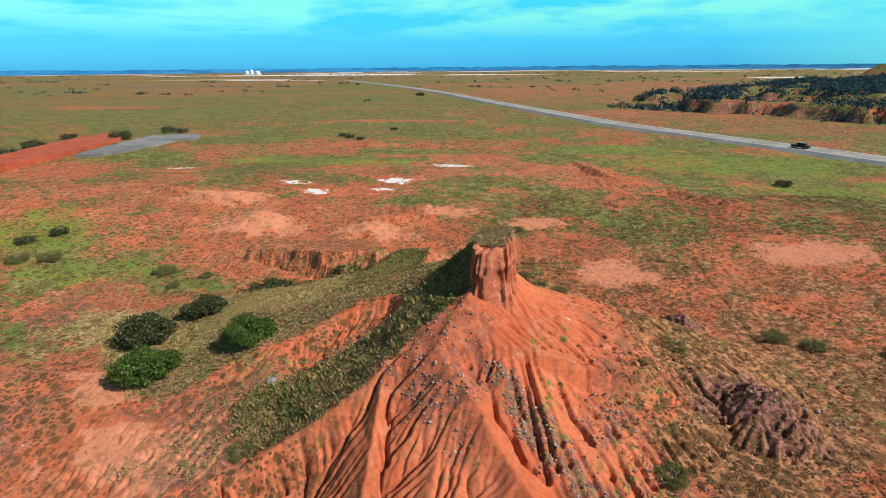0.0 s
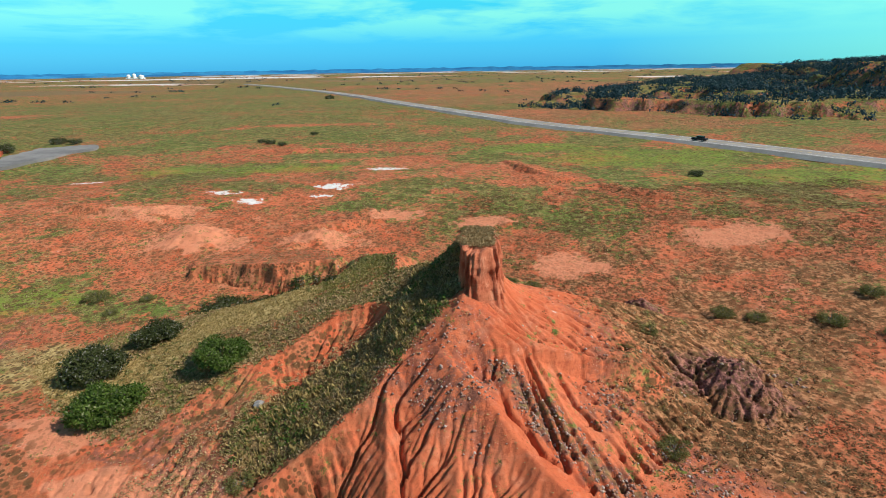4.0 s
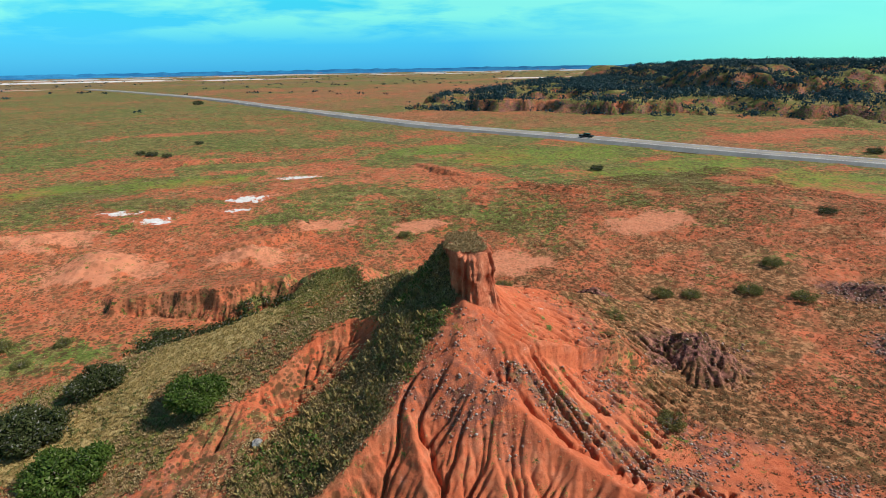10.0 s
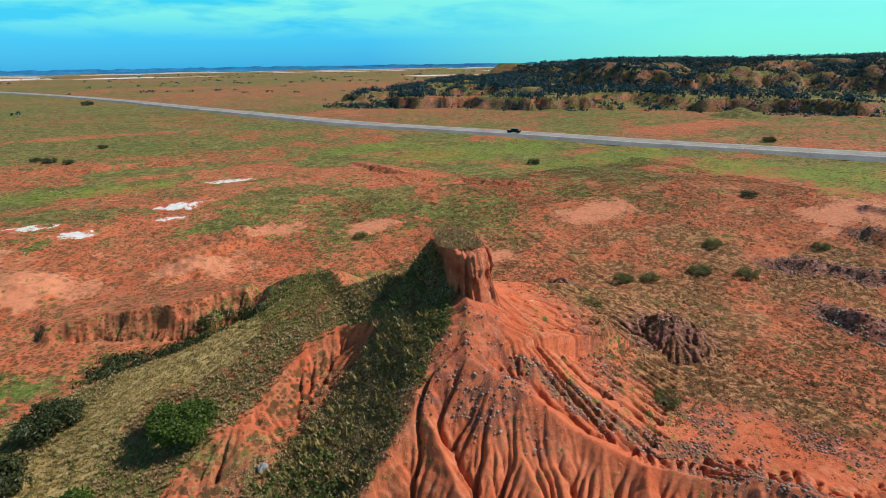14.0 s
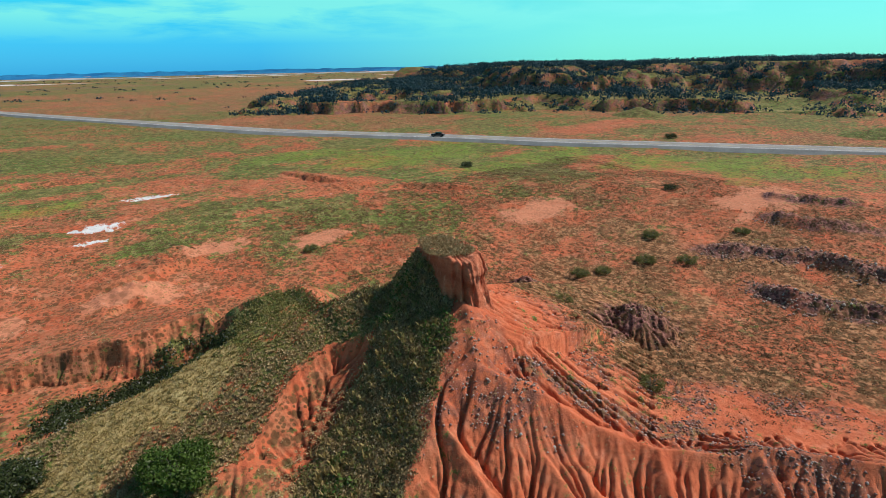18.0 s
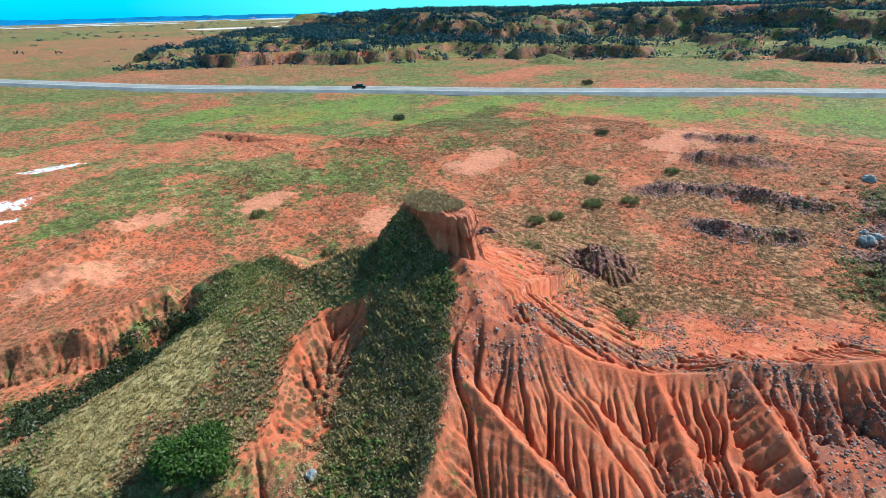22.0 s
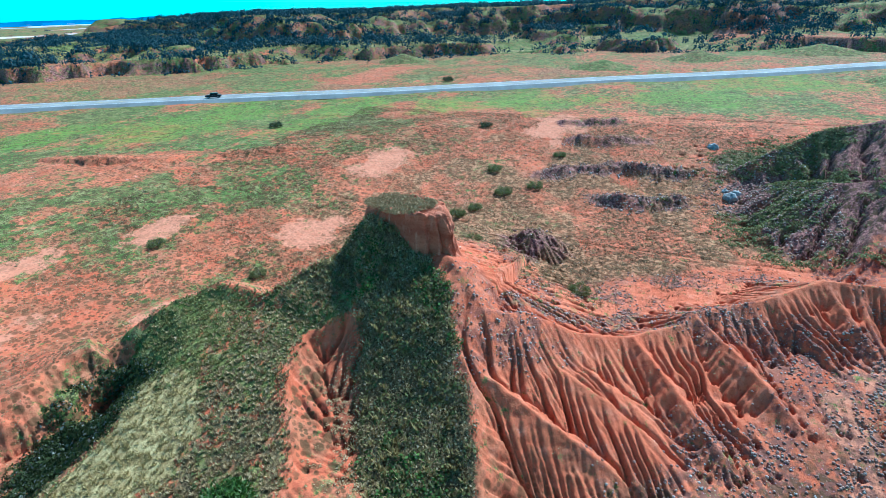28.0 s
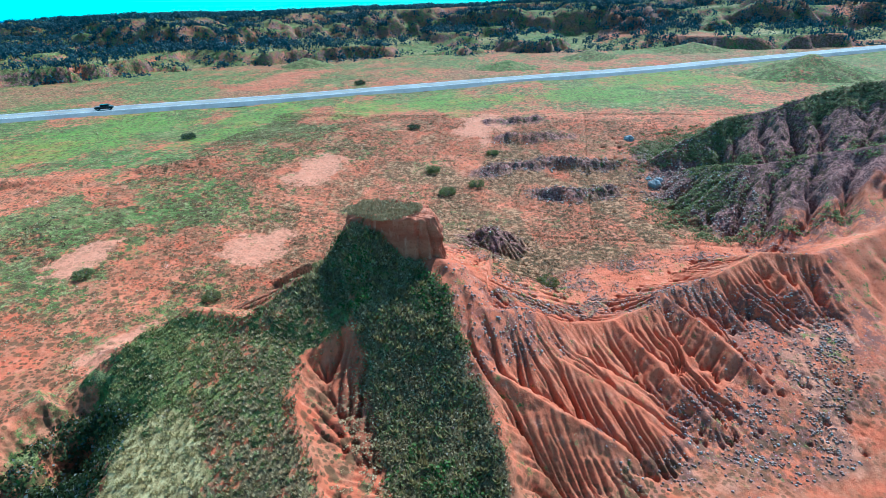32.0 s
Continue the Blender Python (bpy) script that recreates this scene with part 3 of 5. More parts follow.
def leaf_material(name, dark, light, dry):
    k = Nodes(name)
    r = k.rand()
    c = k.mix(r, dark, light)
    c = k.mix(k.step(r, 0.82, 0.95, 0, 0.9), c, dry)
    c = k.mix(k.step(k.noise(0.8, 3), 0.42, 0.62, 0, 0.55), c, dark)
    k.bsdf.inputs["Roughness"].default_value = 0.7
    k.bsdf.inputs["Subsurface Weight"].default_value = 0.0
    # thin leaves let some light through
    k.finish(c)
    glow = k.n.new("ShaderNodeBsdfTranslucent")
    k.l.new(c, glow.inputs["Color"])
    both_sides = k.n.new("ShaderNodeMixShader")
    both_sides.inputs[0].default_value = 0.35
    k.l.new(k.bsdf.outputs[0], both_sides.inputs[1])
    k.l.new(glow.outputs[0], both_sides.inputs[2])
    k.l.new(both_sides.outputs[0], k.n["Material Output"].inputs["Surface"])
    return k.mat


def plain_material(name, low, high, scale, roughness=0.9, depth=0.02):
    k = Nodes(name)
    n, f = k.noise(scale, 5, 0.65), k.noise(scale * 9, 4, 0.7)
    c = k.mix(k.step(n, 0.35, 0.65), low, high)
    c = k.mix(k.step(f, 0.5, 0.3, 0, 0.35), c, tuple(v * 0.5 for v in low))
    k.bsdf.inputs["Roughness"].default_value = roughness
    return k.finish(c, f, depth)


LAND = land_material("red clay land")
ROCK = rock_material("bedded red rock")
JUNIPER = leaf_material("juniper foliage", (0.036, 0.046, 0.016), (0.100, 0.120, 0.036), (0.30, 0.29, 0.25))
FRESH = leaf_material("fresh green foliage", (0.042, 0.080, 0.014), (0.130, 0.200, 0.030), (0.26, 0.28, 0.14))
OLIVE = leaf_material("pale olive foliage", (0.110, 0.115, 0.034), (0.260, 0.250, 0.080), (0.34, 0.30, 0.14))
DEEP = leaf_material("deep olive scrub", (0.160, 0.118, 0.054), (0.400, 0.290, 0.140), (0.50, 0.39, 0.25))
SAGE = leaf_material("dry shrub foliage", (0.260, 0.180, 0.082), (0.540, 0.385, 0.185), (0.60, 0.47, 0.28))
STRAW = leaf_material("dry grass", (0.270, 0.200, 0.070), (0.470, 0.360, 0.140), (0.56, 0.44, 0.21))
MEADOW = leaf_material("green bench grass", (0.180, 0.165, 0.046), (0.360, 0.310, 0.105), (0.46, 0.38, 0.16))
RUST = leaf_material("brown stubble", (0.070, 0.034, 0.014), (0.190, 0.105, 0.042), (0.26, 0.18, 0.07))
# far foliage carries blue distance haze in its base colour
FAR_WOOD = leaf_material("haze-tinted far juniper foliage", (0.014, 0.042, 0.060), (0.042, 0.086, 0.092), (0.07, 0.11, 0.09))
BARK = plain_material("weathered bark", (0.10, 0.085, 0.07), (0.24, 0.21, 0.18), 3.0)
ASPHALT = plain_material("worn asphalt", (0.23, 0.215, 0.20), (0.31, 0.295, 0.27), 0.15)
GRAVEL = plain_material("grey gravel", (0.15, 0.145, 0.14), (0.24, 0.23, 0.22), 0.08)
PAINT_WHITE = plain_material("white paint", (0.72, 0.72, 0.70), (0.82, 0.82, 0.80), 1.0, 0.6)
PAINT_YELLOW = plain_material("yellow road paint", (0.60, 0.42, 0.06), (0.70, 0.50, 0.08), 1.0, 0.7)
STONE = plain_material("pale grey boulder", (0.21, 0.20, 0.19), (0.42, 0.41, 0.39), 1.2, 0.85, 0.08)
STEEL = plain_material("dull grey steel", (0.20, 0.20, 0.21), (0.30, 0.30, 0.31), 3.0, 0.4, 0.0)


def blob(x, y, cx, cy, rx, ry, seed=0, wob=0.5):
    """A patch with a ragged rim: 1 in its middle, 0 outside."""
    r = np.hypot((x - cx) / rx, (y - cy) / ry)
    made, near = np.zeros(r.shape), r < 1.5 + 0.5 * wob
    if near.any():
        made[near] = ss(1.5, 0.35, r[near] + wob * (fbm(x[near] + 31 * seed, y[near], 0.6 * min(rx, ry), 3, 200 + seed) - 0.5))
    return made


def straw_band(x, y):
    """Pale dry grass along the north half of the bench."""
    d, _, _, _ = along(x, y, [(-17.5, 61.8, 0), (-25, 60.4, 0), (-30, 56, 0), (-35, 50, 0), (-42, 54, 0)])
    return ss(4.6, 2.6, d + 3 * (fbm(x, y, 3.0, 3, 601) - 0.5))


def cover(x, y, z):
    """What covers the land at each point: named fields, 0 to 1."""
    far = np.hypot(x, y - 50)
    wide = fbm(x, y * 1.6, 42, 5, 301)
    meadow = ss(72, 104, y - 0.10 * np.abs(x) + 0.30 * np.clip(x, 0, 60)) * 0.74 + ss(0.36, 0.58, wide) * 0.42 + 0.6 * ss(90, 112, x)
    meadow = meadow + 0.45 * ss(-38, -60, x) * ss(110, 70, y)
    meadow = meadow - 0.35 * ss(20, 45, x) * ss(100, 80, y) * ss(112, 88, x)
    belt, _, _, _ = along(x, y, [(-160, 250, 0), (-40, 200, 0), (40, 190, 0), (110, 150, 0), (175, 70, 0), (240, -60, 0)])
    meadow = meadow + 0.55 * ss(56, 18, belt)
    meadow = np.where(far > 420, 0.62 + 0.4 * ss(0.40, 0.60, fbm(x, y * 2.2, 160, 4, 305)), meadow)
    bench = ss(0.4, -1.2, inside(x, y, BENCH))
    strip = ss(0.8, -0.8, inside(x, y, STRIP) + 1.4 * (fbm(x, y, 2.0, 3, 311) - 0.5))
    d, side, arc, _ = along(x, y, CREST)
    flank = ss(15.0, 11.0, d + 3 * (fbm(x, y, 4, 3, 315) - 0.5)) * ss(17, 30, x + 25 + y * 0.2) * ss(62, 54, y)
    grass = np.clip(meadow, 0, 1) * (1 - flank)
    hollow = ss(14, 2, x) * ss(50, 36, y)
    grass = grass * (1 - hollow) * (1 - 0.6 * badland(x, y) * ss(260, 120, far))
    grass = np.maximum(grass, bench * 1.25)
    grass = np.maximum(grass, blob(x, y, -43, 68.5, 9, 4, 95, 0.6))
    straw = bench * straw_band(x, y)
    straw = np.maximum(straw, 0.5 * blob(x, y, -46, 56, 8, 8, 96, 0.6))
    brown = bench * (1 - straw_band(x, y)) * ss(68, 60, y)
    pan, sand, shale, white, bright, stone, scar = (np.zeros_like(x) for _ in range(7))
    for i, (cx, cy, rx, ry) in enumerate(PANS):
        pan = np.maximum(pan, blob(x, y, cx, cy, rx, ry, i, 1.3))
    pan = np.maximum(pan, 0.30 * badland(x, y) * ss(120, 95, far) * (1 - bench))
    for i, (cx, cy, rx, ry) in enumerate(WHITES):
        white = np.maximum(white, 0.86 * blob(x, y, cx, cy, rx, ry, 20 + i, 1.3))
    for i, (cx, cy, rx, ry) in enumerate(RED_SCARS):
        pan = np.maximum(pan, 0.25 * blob(x, y, cx, cy, rx, ry, 30 + i, 1.2))
        scar = np.maximum(scar, 0.8 * blob(x, y, cx, cy, rx, ry, 30 + i, 1.2))
    for i, (cx, cy, rx, ry) in enumerate(GREENS):
        bright = np.maximum(bright, 0.75 * blob(x, y, cx, cy, rx, ry, 50 + i, 1.3))
    bright = np.maximum(bright, 0.40 * bench * ss(58, 63, y) * ss(-20, -14, x))
    grass = grass * (1 - pan) * (1 - scar)
    # the land across the road is drier
    _, road_side, _, _ = along(x, y, [(*p, 0) for p in ROAD])
    across = (road_side < 0) * (far < 700)
    bright = bright * (1 - 0.7 * across)
    grass = grass * (1 - 0.45 * across * ss(0.42, 0.56, fbm(x, y * 0.6, 26, 4, 381)))
    bright = bright * (1 - scar)
    east = ss(0.8, -0.8, inside(x, y, [(3.2, 41.5), (6.5, 40), (13, 34), (18, 30), (16, 27.5), (9, 33.5), (4.5, 38)]) + 1.6 * (fbm(x, y, 2.5, 3, 317) - 0.5))
    sand = blob(x, y, 46, 50, 42, 42, 60, 0.5) * ss(0.30, 0.54, fbm(x, y, 9, 4, 321)) * (1 - flank) * (1 - pan)
    sand = np.maximum(sand, 0.6 * across * ss(0.40, 0.56, fbm(x * 0.6, y, 30, 4, 383)))
    e1, _, _, _ = along(x, y, RIDGE_EAST)
    e2, _, _, _ = along(x, y, RIDGE_NEAR)
    slope = ss(15, 9, np.minimum(e1, e2) + 8 * (fbm(x, y, 6, 3, 331) - 0.5)) * ss(30, 42, x + 0.3 * y) * ss(26, 15, y)
    shale = slope * (0.6 + 0.4 * ss(0.62, 0.44, fbm(x, y, 9, 4, 335)))
    for mx, my, mr, mh, seed in MOUNDS[:2]:
        shale = np.maximum(shale, 0.6 * blob(x, y, mx, my, mr * 0.8, mr * 0.7, 70 + seed, 0.8))
    for line in SCARPS:
        bank_d, _, _, _ = along(x, y, line)
        scar = np.maximum(scar, ss(5.0, 2.0, bank_d + 3 * (fbm(x, y, 4, 3, 79) - 0.5)))
    grass = grass * (1 - scar)
    for line in BANKS:
        bank_d, _, _, _ = along(x, y, line)
        shale = np.maximum(shale, 0.62 * ss(4.0, 1.0, bank_d + 2 * (fbm(x, y, 3, 3, 77) - 0.5)))
    grass = grass * (1 - 0.9 * shale) * (1 - 0.85 * sand)
    bright = bright * (1 - shale)
    stone = 0.85 * ss(0.42, 0.62, fbm(x, y, 7, 4, 341)) * np.maximum(flank * ss(8, 13, np.hypot(x - 4, y - 46)), hollow)
    stone = np.maximum(stone, shale * 0.25)
    stone = np.maximum(stone, east)
    strip = np.maximum(strip, 0.45 * east)
    strip = np.maximum(strip, 0.15 * ss(0.8, -0.6, inside(x, y, LOWER) + 1.4 * (fbm(x, y, 2.0, 3, 313) - 0.5)))
    stone = np.maximum(stone, blob(x, y, -53, 53, 5, 13, 91, 0.7))
    strip = np.maximum(strip, 0.62 * brown * ss(0.36, 0.56, fbm(x, y, 4, 3, 607)))
    strip = np.maximum(strip, 0.8 * slope * ss(0.50, 0.62, fbm(x, y, 8, 4, 337)))
    salt = ss(0.60, 0.66, fbm(x * 0.3, y, 160, 4, 361)) * ss(700, 1100, far)
    white = np.maximum(white, salt)
    dark_far = ss(0.57, 0.64, fbm(x * 0.35, y, 130, 4, 371)) * ss(350, 800, far)
    strip = np.maximum(strip, 0.9 * dark_far)
    keep = (1 - white)
    return {"grass": grass * keep * (1 - strip), "shrub": strip, "pan": pan, "sand": sand, "shale": shale, "white": white,
            "bright": bright * keep, "stone": stone, "straw": straw,
            "open": keep * (1 - 0.7 * pan) * (1 - 0.9 * flank) * (1 - ss(1, -1, inside(x, y, BENCH)))}


def dress(me, x, y, z):
    for key, value in cover(x, y, z).items():
        paint(me, key, value)


# ---- ground: one sheet to the horizon ----
def spread(lo, hi, step, end_lo, end_hi, grow):
    mid = list(np.arange(lo, hi + 1e-6, step))
    s, up = step, [mid[-1]]
    while up[-1] < end_hi:
        s *= grow
        up.append(up[-1] + s)
    s, down = step, [mid[0]]
    while down[-1] > end_lo:
        s *= grow
        down.append(down[-1] - s)
    return np.array(down[:0:-1] + mid + up[1:])


BUTTE = (-36.0, 34.0, 4.0, 80.0)


def rim(x, y, box, width):
    return ss(0, width, np.minimum(np.minimum(x - box[0], box[1] - x), np.minimum(y - box[2], box[3] - y)))


def ground_height(x, y):
    return land(x, y) - 1.2 * rim(x - 0.5, y - 0.5, BUTTE, 2.5) - 1.6 * rim(x - 0.5, y - 0.5, RIDGE_BOX, 2.5)


XS = spread(-56, 108, 0.50, -4300, 4300, 1.065)
YS = spread(-14, 126, 0.50, -4300, 4300, 1.065)
me, gx, gy, gz = sheet("ground", XS, YS, ground_height, LAND)
dress(me, gx, gy, gz)
ground = tagged(new("ground", me), "flat red clay plain with patchy grass and scrub", "ground", kind="structure")

# ---- the butte: ribbed clay body and rock cap ----
butte = tagged(new("butte"), "eroded red clay butte with ribbed slopes and rock cap", "butte")
STEP = 0.135
xs, ys = np.arange(BUTTE[0], BUTTE[1] + 0.01, STEP), np.arange(BUTTE[2], BUTTE[3] + 0.01, STEP)
gx, gy = np.meshgrid(xs, ys)
raw = land(gx, gy)
fall = np.hypot(*np.gradient(raw, STEP))
raw = raw + 0.12 * (fbm(gx, gy, 0.7, 3, 351) - 0.5)
bare = rim(gx, gy, BUTTE, 3.0) * (1 - ss(0.8, -0.6, inside(gx, gy, BENCH))) * (1 - 0.9 * ss(1.0, -0.5, inside(gx, gy, STRIP)))
crest_d, _, crest_arc, _ = along(gx, gy, CREST)
bare = bare * (1 - 0.85 * ss(5.0, 0.5, crest_d) * ss(18, 10, crest_arc))
round_d, _, round_arc, _ = along(gx, gy, WEST_RIB)
fan = np.where(crest_d < round_d, crest_arc, round_arc)
fine_d = np.minimum(crest_d, round_d)
raw = raw - bare * ss(0.25, 0.6, fall) * (1 - np.exp(-fine_d / 0.9)) * ss(-11, -6, gx) * (0.3 + 0.7 * vnoise(gx * 0.4, gy * 0.4, 359)) * (0.15 * rills(fan, fine_d, 0.66, 357) + 0.10 * rills(fan, fine_d, 1.5, 367))
worn = erode(raw, STEP, bare * ss(0.16, 0.45, fall), drops=44000, rate=0.034)
worn_at = lookup(xs[0], ys[0], STEP, worn)
me, gx, gy, gz = sheet("body", xs, ys, lambda x, y: worn - 0.10 * (1 - rim(x, y, BUTTE, 1.2)), LAND)
dress(me, gx, gy, gz)
body = tagged(new("body", me), "ribbed red clay slopes with a shrubby west side")
body.parent = butte


def keep_faces(src, name, wanted, whole):
    """A copy of a mesh with only the faces whose first corner is wanted."""
    bm = bmesh.new()
    bm.from_mesh(src)
    flags = wanted.ravel()
    drop = [f for f in bm.faces if not flags[f.verts[0].index]]
    bmesh.ops.delete(bm, geom=drop, context="FACES")
    made = bpy.data.meshes.new(name)
    bm.to_mesh(made)
    bm.free()
    made.materials.append(LAND)
    ob = new(name, made)
    ob.parent = whole
    return ob


# ---- the ridge that climbs away on the east side ----
rx, ry = np.arange(RIDGE_BOX[0], RIDGE_BOX[1], 0.26), np.arange(RIDGE_BOX[2], RIDGE_BOX[3], 0.26)
hx, hy = np.meshgrid(rx, ry)
raw = land(hx, hy) + 0.2 * (fbm(hx, hy, 1.1, 3, 353) - 0.5)
cut = erode(raw, 0.26, rim(hx, hy, RIDGE_BOX, 3.0) * ss(0.05, 0.3, np.hypot(*np.gradient(raw, 0.26))), batches=9, drops=24000, rate=0.045)
cut_at = lookup(rx[0], ry[0], 0.26, cut)
me, gx, gy, gz = sheet("ridge", rx, ry, lambda x, y: cut - 0.12 * (1 - rim(x, y, RIDGE_BOX, 1.2)), LAND)
dress(me, gx, gy, gz)
ridge = tagged(new("ridge"), "worn purple-brown ridge with scrubby gullied flanks", "ridge")
outer = along(gx, gy, RIDGE_EAST)[0] < along(gx, gy, RIDGE_NEAR)[0]
keep_faces(me, "outer_spur", outer, ridge)
keep_faces(me, "inner_spur", ~outer, ridge)
bpy.data.meshes.remove(me)


def surface(x, y):
    """Height of the land as it stands, rills and all."""
    inner = (x > BUTTE[0]) & (x < BUTTE[1]) & (y > BUTTE[2]) & (y < BUTTE[3])
    east = (x > RIDGE_BOX[0]) & (x < RIDGE_BOX[1] - 0.3) & (y > RIDGE_BOX[2]) & (y < RIDGE_BOX[3] - 0.3)
    return np.where(inner, worn_at(x, y), np.where(east, cut_at(x, y), land(x, y)))


def cap_mesh():
    """A narrow fin of rock: fluted walls, bedded ledges, an uneven top."""
    n, rows = 120, 30
    u = np.linspace(0, 2 * math.pi, n, endpoint=False)
    verts, faces = [], []
    cx, cy, hx, hy = CAP
    for j in range(rows):
        v = j / (rows - 1)
        for i in range(n):
            c, s = math.cos(u[i]), math.sin(u[i])
            px = math.copysign(abs(c) ** 0.52, c)
            py = math.copysign(abs(s) ** 0.50, s)
            seat = 0.98 + 0.20 * (1 - v) ** 2.2 - 0.10 * v ** 10
            flute = 0.36 * (float(fbm(np.array(u[i] * 5.0), np.array(v * 0.9), 1.0, 4, 401)) - 0.5)
            ledge = 0.05 * (float(vnoise(np.array(v * 9.0), np.array(u[i] * 0.6), 411)) - 0.5)
            bump = noise.fractal(Vector((px * 2.2, py * 5, v * 4.5)), 1.0, 2.0, 4)
            k = seat + flute + ledge + 0.11 * bump
            top = 14.75 - 0.35 * (py > 0.5) + 0.25 * px + 0.9 * (float(fbm(np.array(px * 2), np.array(py * 4), 1.0, 4, 421)) - 0.5)
            # the south end is cut off aslant, so that it faces south-east
            slant = 0.75 * max(0.0, px + 0.2) * (py < -0.3)
            verts.append((cx + hx * px * k, cy + hy * py * (0.93 * k + 0.07) + slant * 1.6, 9.2 + (top - 9.2) * v))
    for j in range(rows - 1):
        for i in range(n):
            a, b = j * n + i, j * n + (i + 1) % n
            faces.append((a, b, b + n, a + n))
    base = (rows - 1) * n
    rings = 7
    for r in range(1, rings):
        f = 1 - r / rings
        for i in range(n):
            x, y, z = verts[base + i]
            lump = 0.2 * (float(fbm(np.array(x * f), np.array(y * f), 1.3, 3, 431)) - 0.5)
            verts.append((cx + (x - cx) * f, cy + (y - cy) * f, z * f + 14.5 * (1 - f) + lump * (1 - f) * 2))
        for i in range(n):
            a, b = base + (r - 1) * n + i, base + (r - 1) * n + (i + 1) % n
            faces.append((a, b, b + n, a + n))
    last = base + (rings - 1) * n
    verts.append((cx, cy, 14.6))
    for i in range(n):
        faces.append((last + i, last + (i + 1) % n, len(verts) - 1))
    me = bpy.data.meshes.new("cap")
    me.from_pydata(verts, [], faces)
    me.polygons.foreach_set("use_smooth", np.ones(len(faces), bool))
    me.materials.append(ROCK)
    return me


cap = tagged(new("cap", cap_mesh()), "narrow fin of bedded red rock")
cap.parent = butte

# ---- upland: escarpment, badland hills and flat-topped mesa beyond the road ----
def upland_height(x, y):
    front = inside(x, y, UPLAND)
    e = front + 26 * (fbm(x, y, 34, 4, 501) - 0.5) + 34 * np.abs(fbm(x, y, 15, 3, 503) - 0.5) - 5
    z = rise(x, y) - 1.2 + (1.6 + 5.0 * ss(0.36, 0.60, fbm(x, y, 26, 3, 507))) * ss(2.5, -5.0, e) + 3.5 * ss(-10, -70, e) + 5 * (fbm(x, y, 55, 4, 505) - 0.5) * ss(0, -60, e)
    h = inside(x, y, MESA)
    g = h + 22 * (fbm(x, y, 60, 4, 511) - 0.5) + 16 * (fbm(x, y, 20, 3, 513) - 0.5) + 7 * (fbm(x, y, 7, 2, 515) - 0.5)
    g = g + 26 * np.abs(fbm(x, y, 17, 3, 517) - 0.5) - 4
    wall = 7.5 * ss(28, 3, g) ** 1.3 + 2.6 * ss(3, -2, g) + 1.8 * ss(16, 12, g)
    z = z + wall
    for hx, hy, hr, hh, seed in HILLS:
        d = np.hypot(x - hx, (y - hy) * 0.8)
        th = np.arctan2(y - hy, x - hx)
        gl = gullies(th * hr * 0.5, d, hr * 0.22, 520 + seed)
        z = smax(z, rise(hx, hy) + hh * (1 - d / hr) - 0.12 * gl * np.clip(d, 0, hr * 0.4) - 1.0, 1.0)
    return z


xs = spread(40, 350, 1.7, UPBOX[0], UPBOX[1], 1.06)
ys = spread(-70, 312, 1.7, UPBOX[2], UPBOX[3], 1.06)
me, gx, gy, gz = sheet("upland", xs, ys, lambda x, y: upland_height(x, y) - 12 * (1 - rim(x, y, UPBOX, 12)), LAND)
steep = np.hypot(*np.gradient(gz, ys, xs))
green_up = np.clip(1.15 - 0.75 * ss(0.40, 0.75, steep), 0, 1.2) * ss(0.22, 0.45, fbm(gx, gy, 60, 4, 541) + 0.12)
for key in ("pan", "sand", "white", "stone"):
    paint(me, key, np.zeros_like(gx))
paint(me, "grass", green_up)
paint(me, "straw", 0.45 * ss(0.40, 0.62, fbm(gx, gy, 26, 4, 547)) * ss(0.35, 0.15, steep))
paint(me, "shrub", 0.25 * ss(14, 20, gz) * ss(0.40, 0.6, fbm(gx, gy, 12, 4, 545)))
paint(me, "shale", 0.75 * ss(0.32, 0.6, steep) * (0.5 + 0.5 * vnoise(gx * 0.15, gy * 0.15, 549)))
paint(me, "open", np.ones_like(gx))
paint(me, "bright", 0.55 * blob(gx, gy, 380, 60, 90, 60, 81, 1.0) * ss(0.25, 0.1, steep))
mesa = tagged(new("mesa"), "flat-topped mesa with juniper slopes and low red scarps", "mesa")


far_in = inside(gx, gy, MESA)
tagged(keep_faces(me, "tableland", far_in < 46, mesa), "dark juniper-clad wall and flat top")
tagged(keep_faces(me, "escarpment", far_in >= 46, mesa), "low red scarps and green benches below the wall")
bpy.data.meshes.remove(me)


# ---- road ----
def smooth_line(pts, step):
    pts = [Vector((*p, 0)) for p in pts]
    outp = []
    for k in range(1, len(pts) - 2):
        a, b, c, d = pts[k - 1:k + 3]
        n = max(2, int((c - b).length / step))
        for i in range(n):
            t = i / n
            outp.append(0.5 * (2 * b + (c - a) * t + (2 * a - 5 * b + 4 * c - d) * t * t + (3 * b - a - 3 * c + d) * t ** 3))
    return np.array([(p.x, p.y) for p in outp])


ROAD_LINE = smooth_line(ROAD, 4.0)


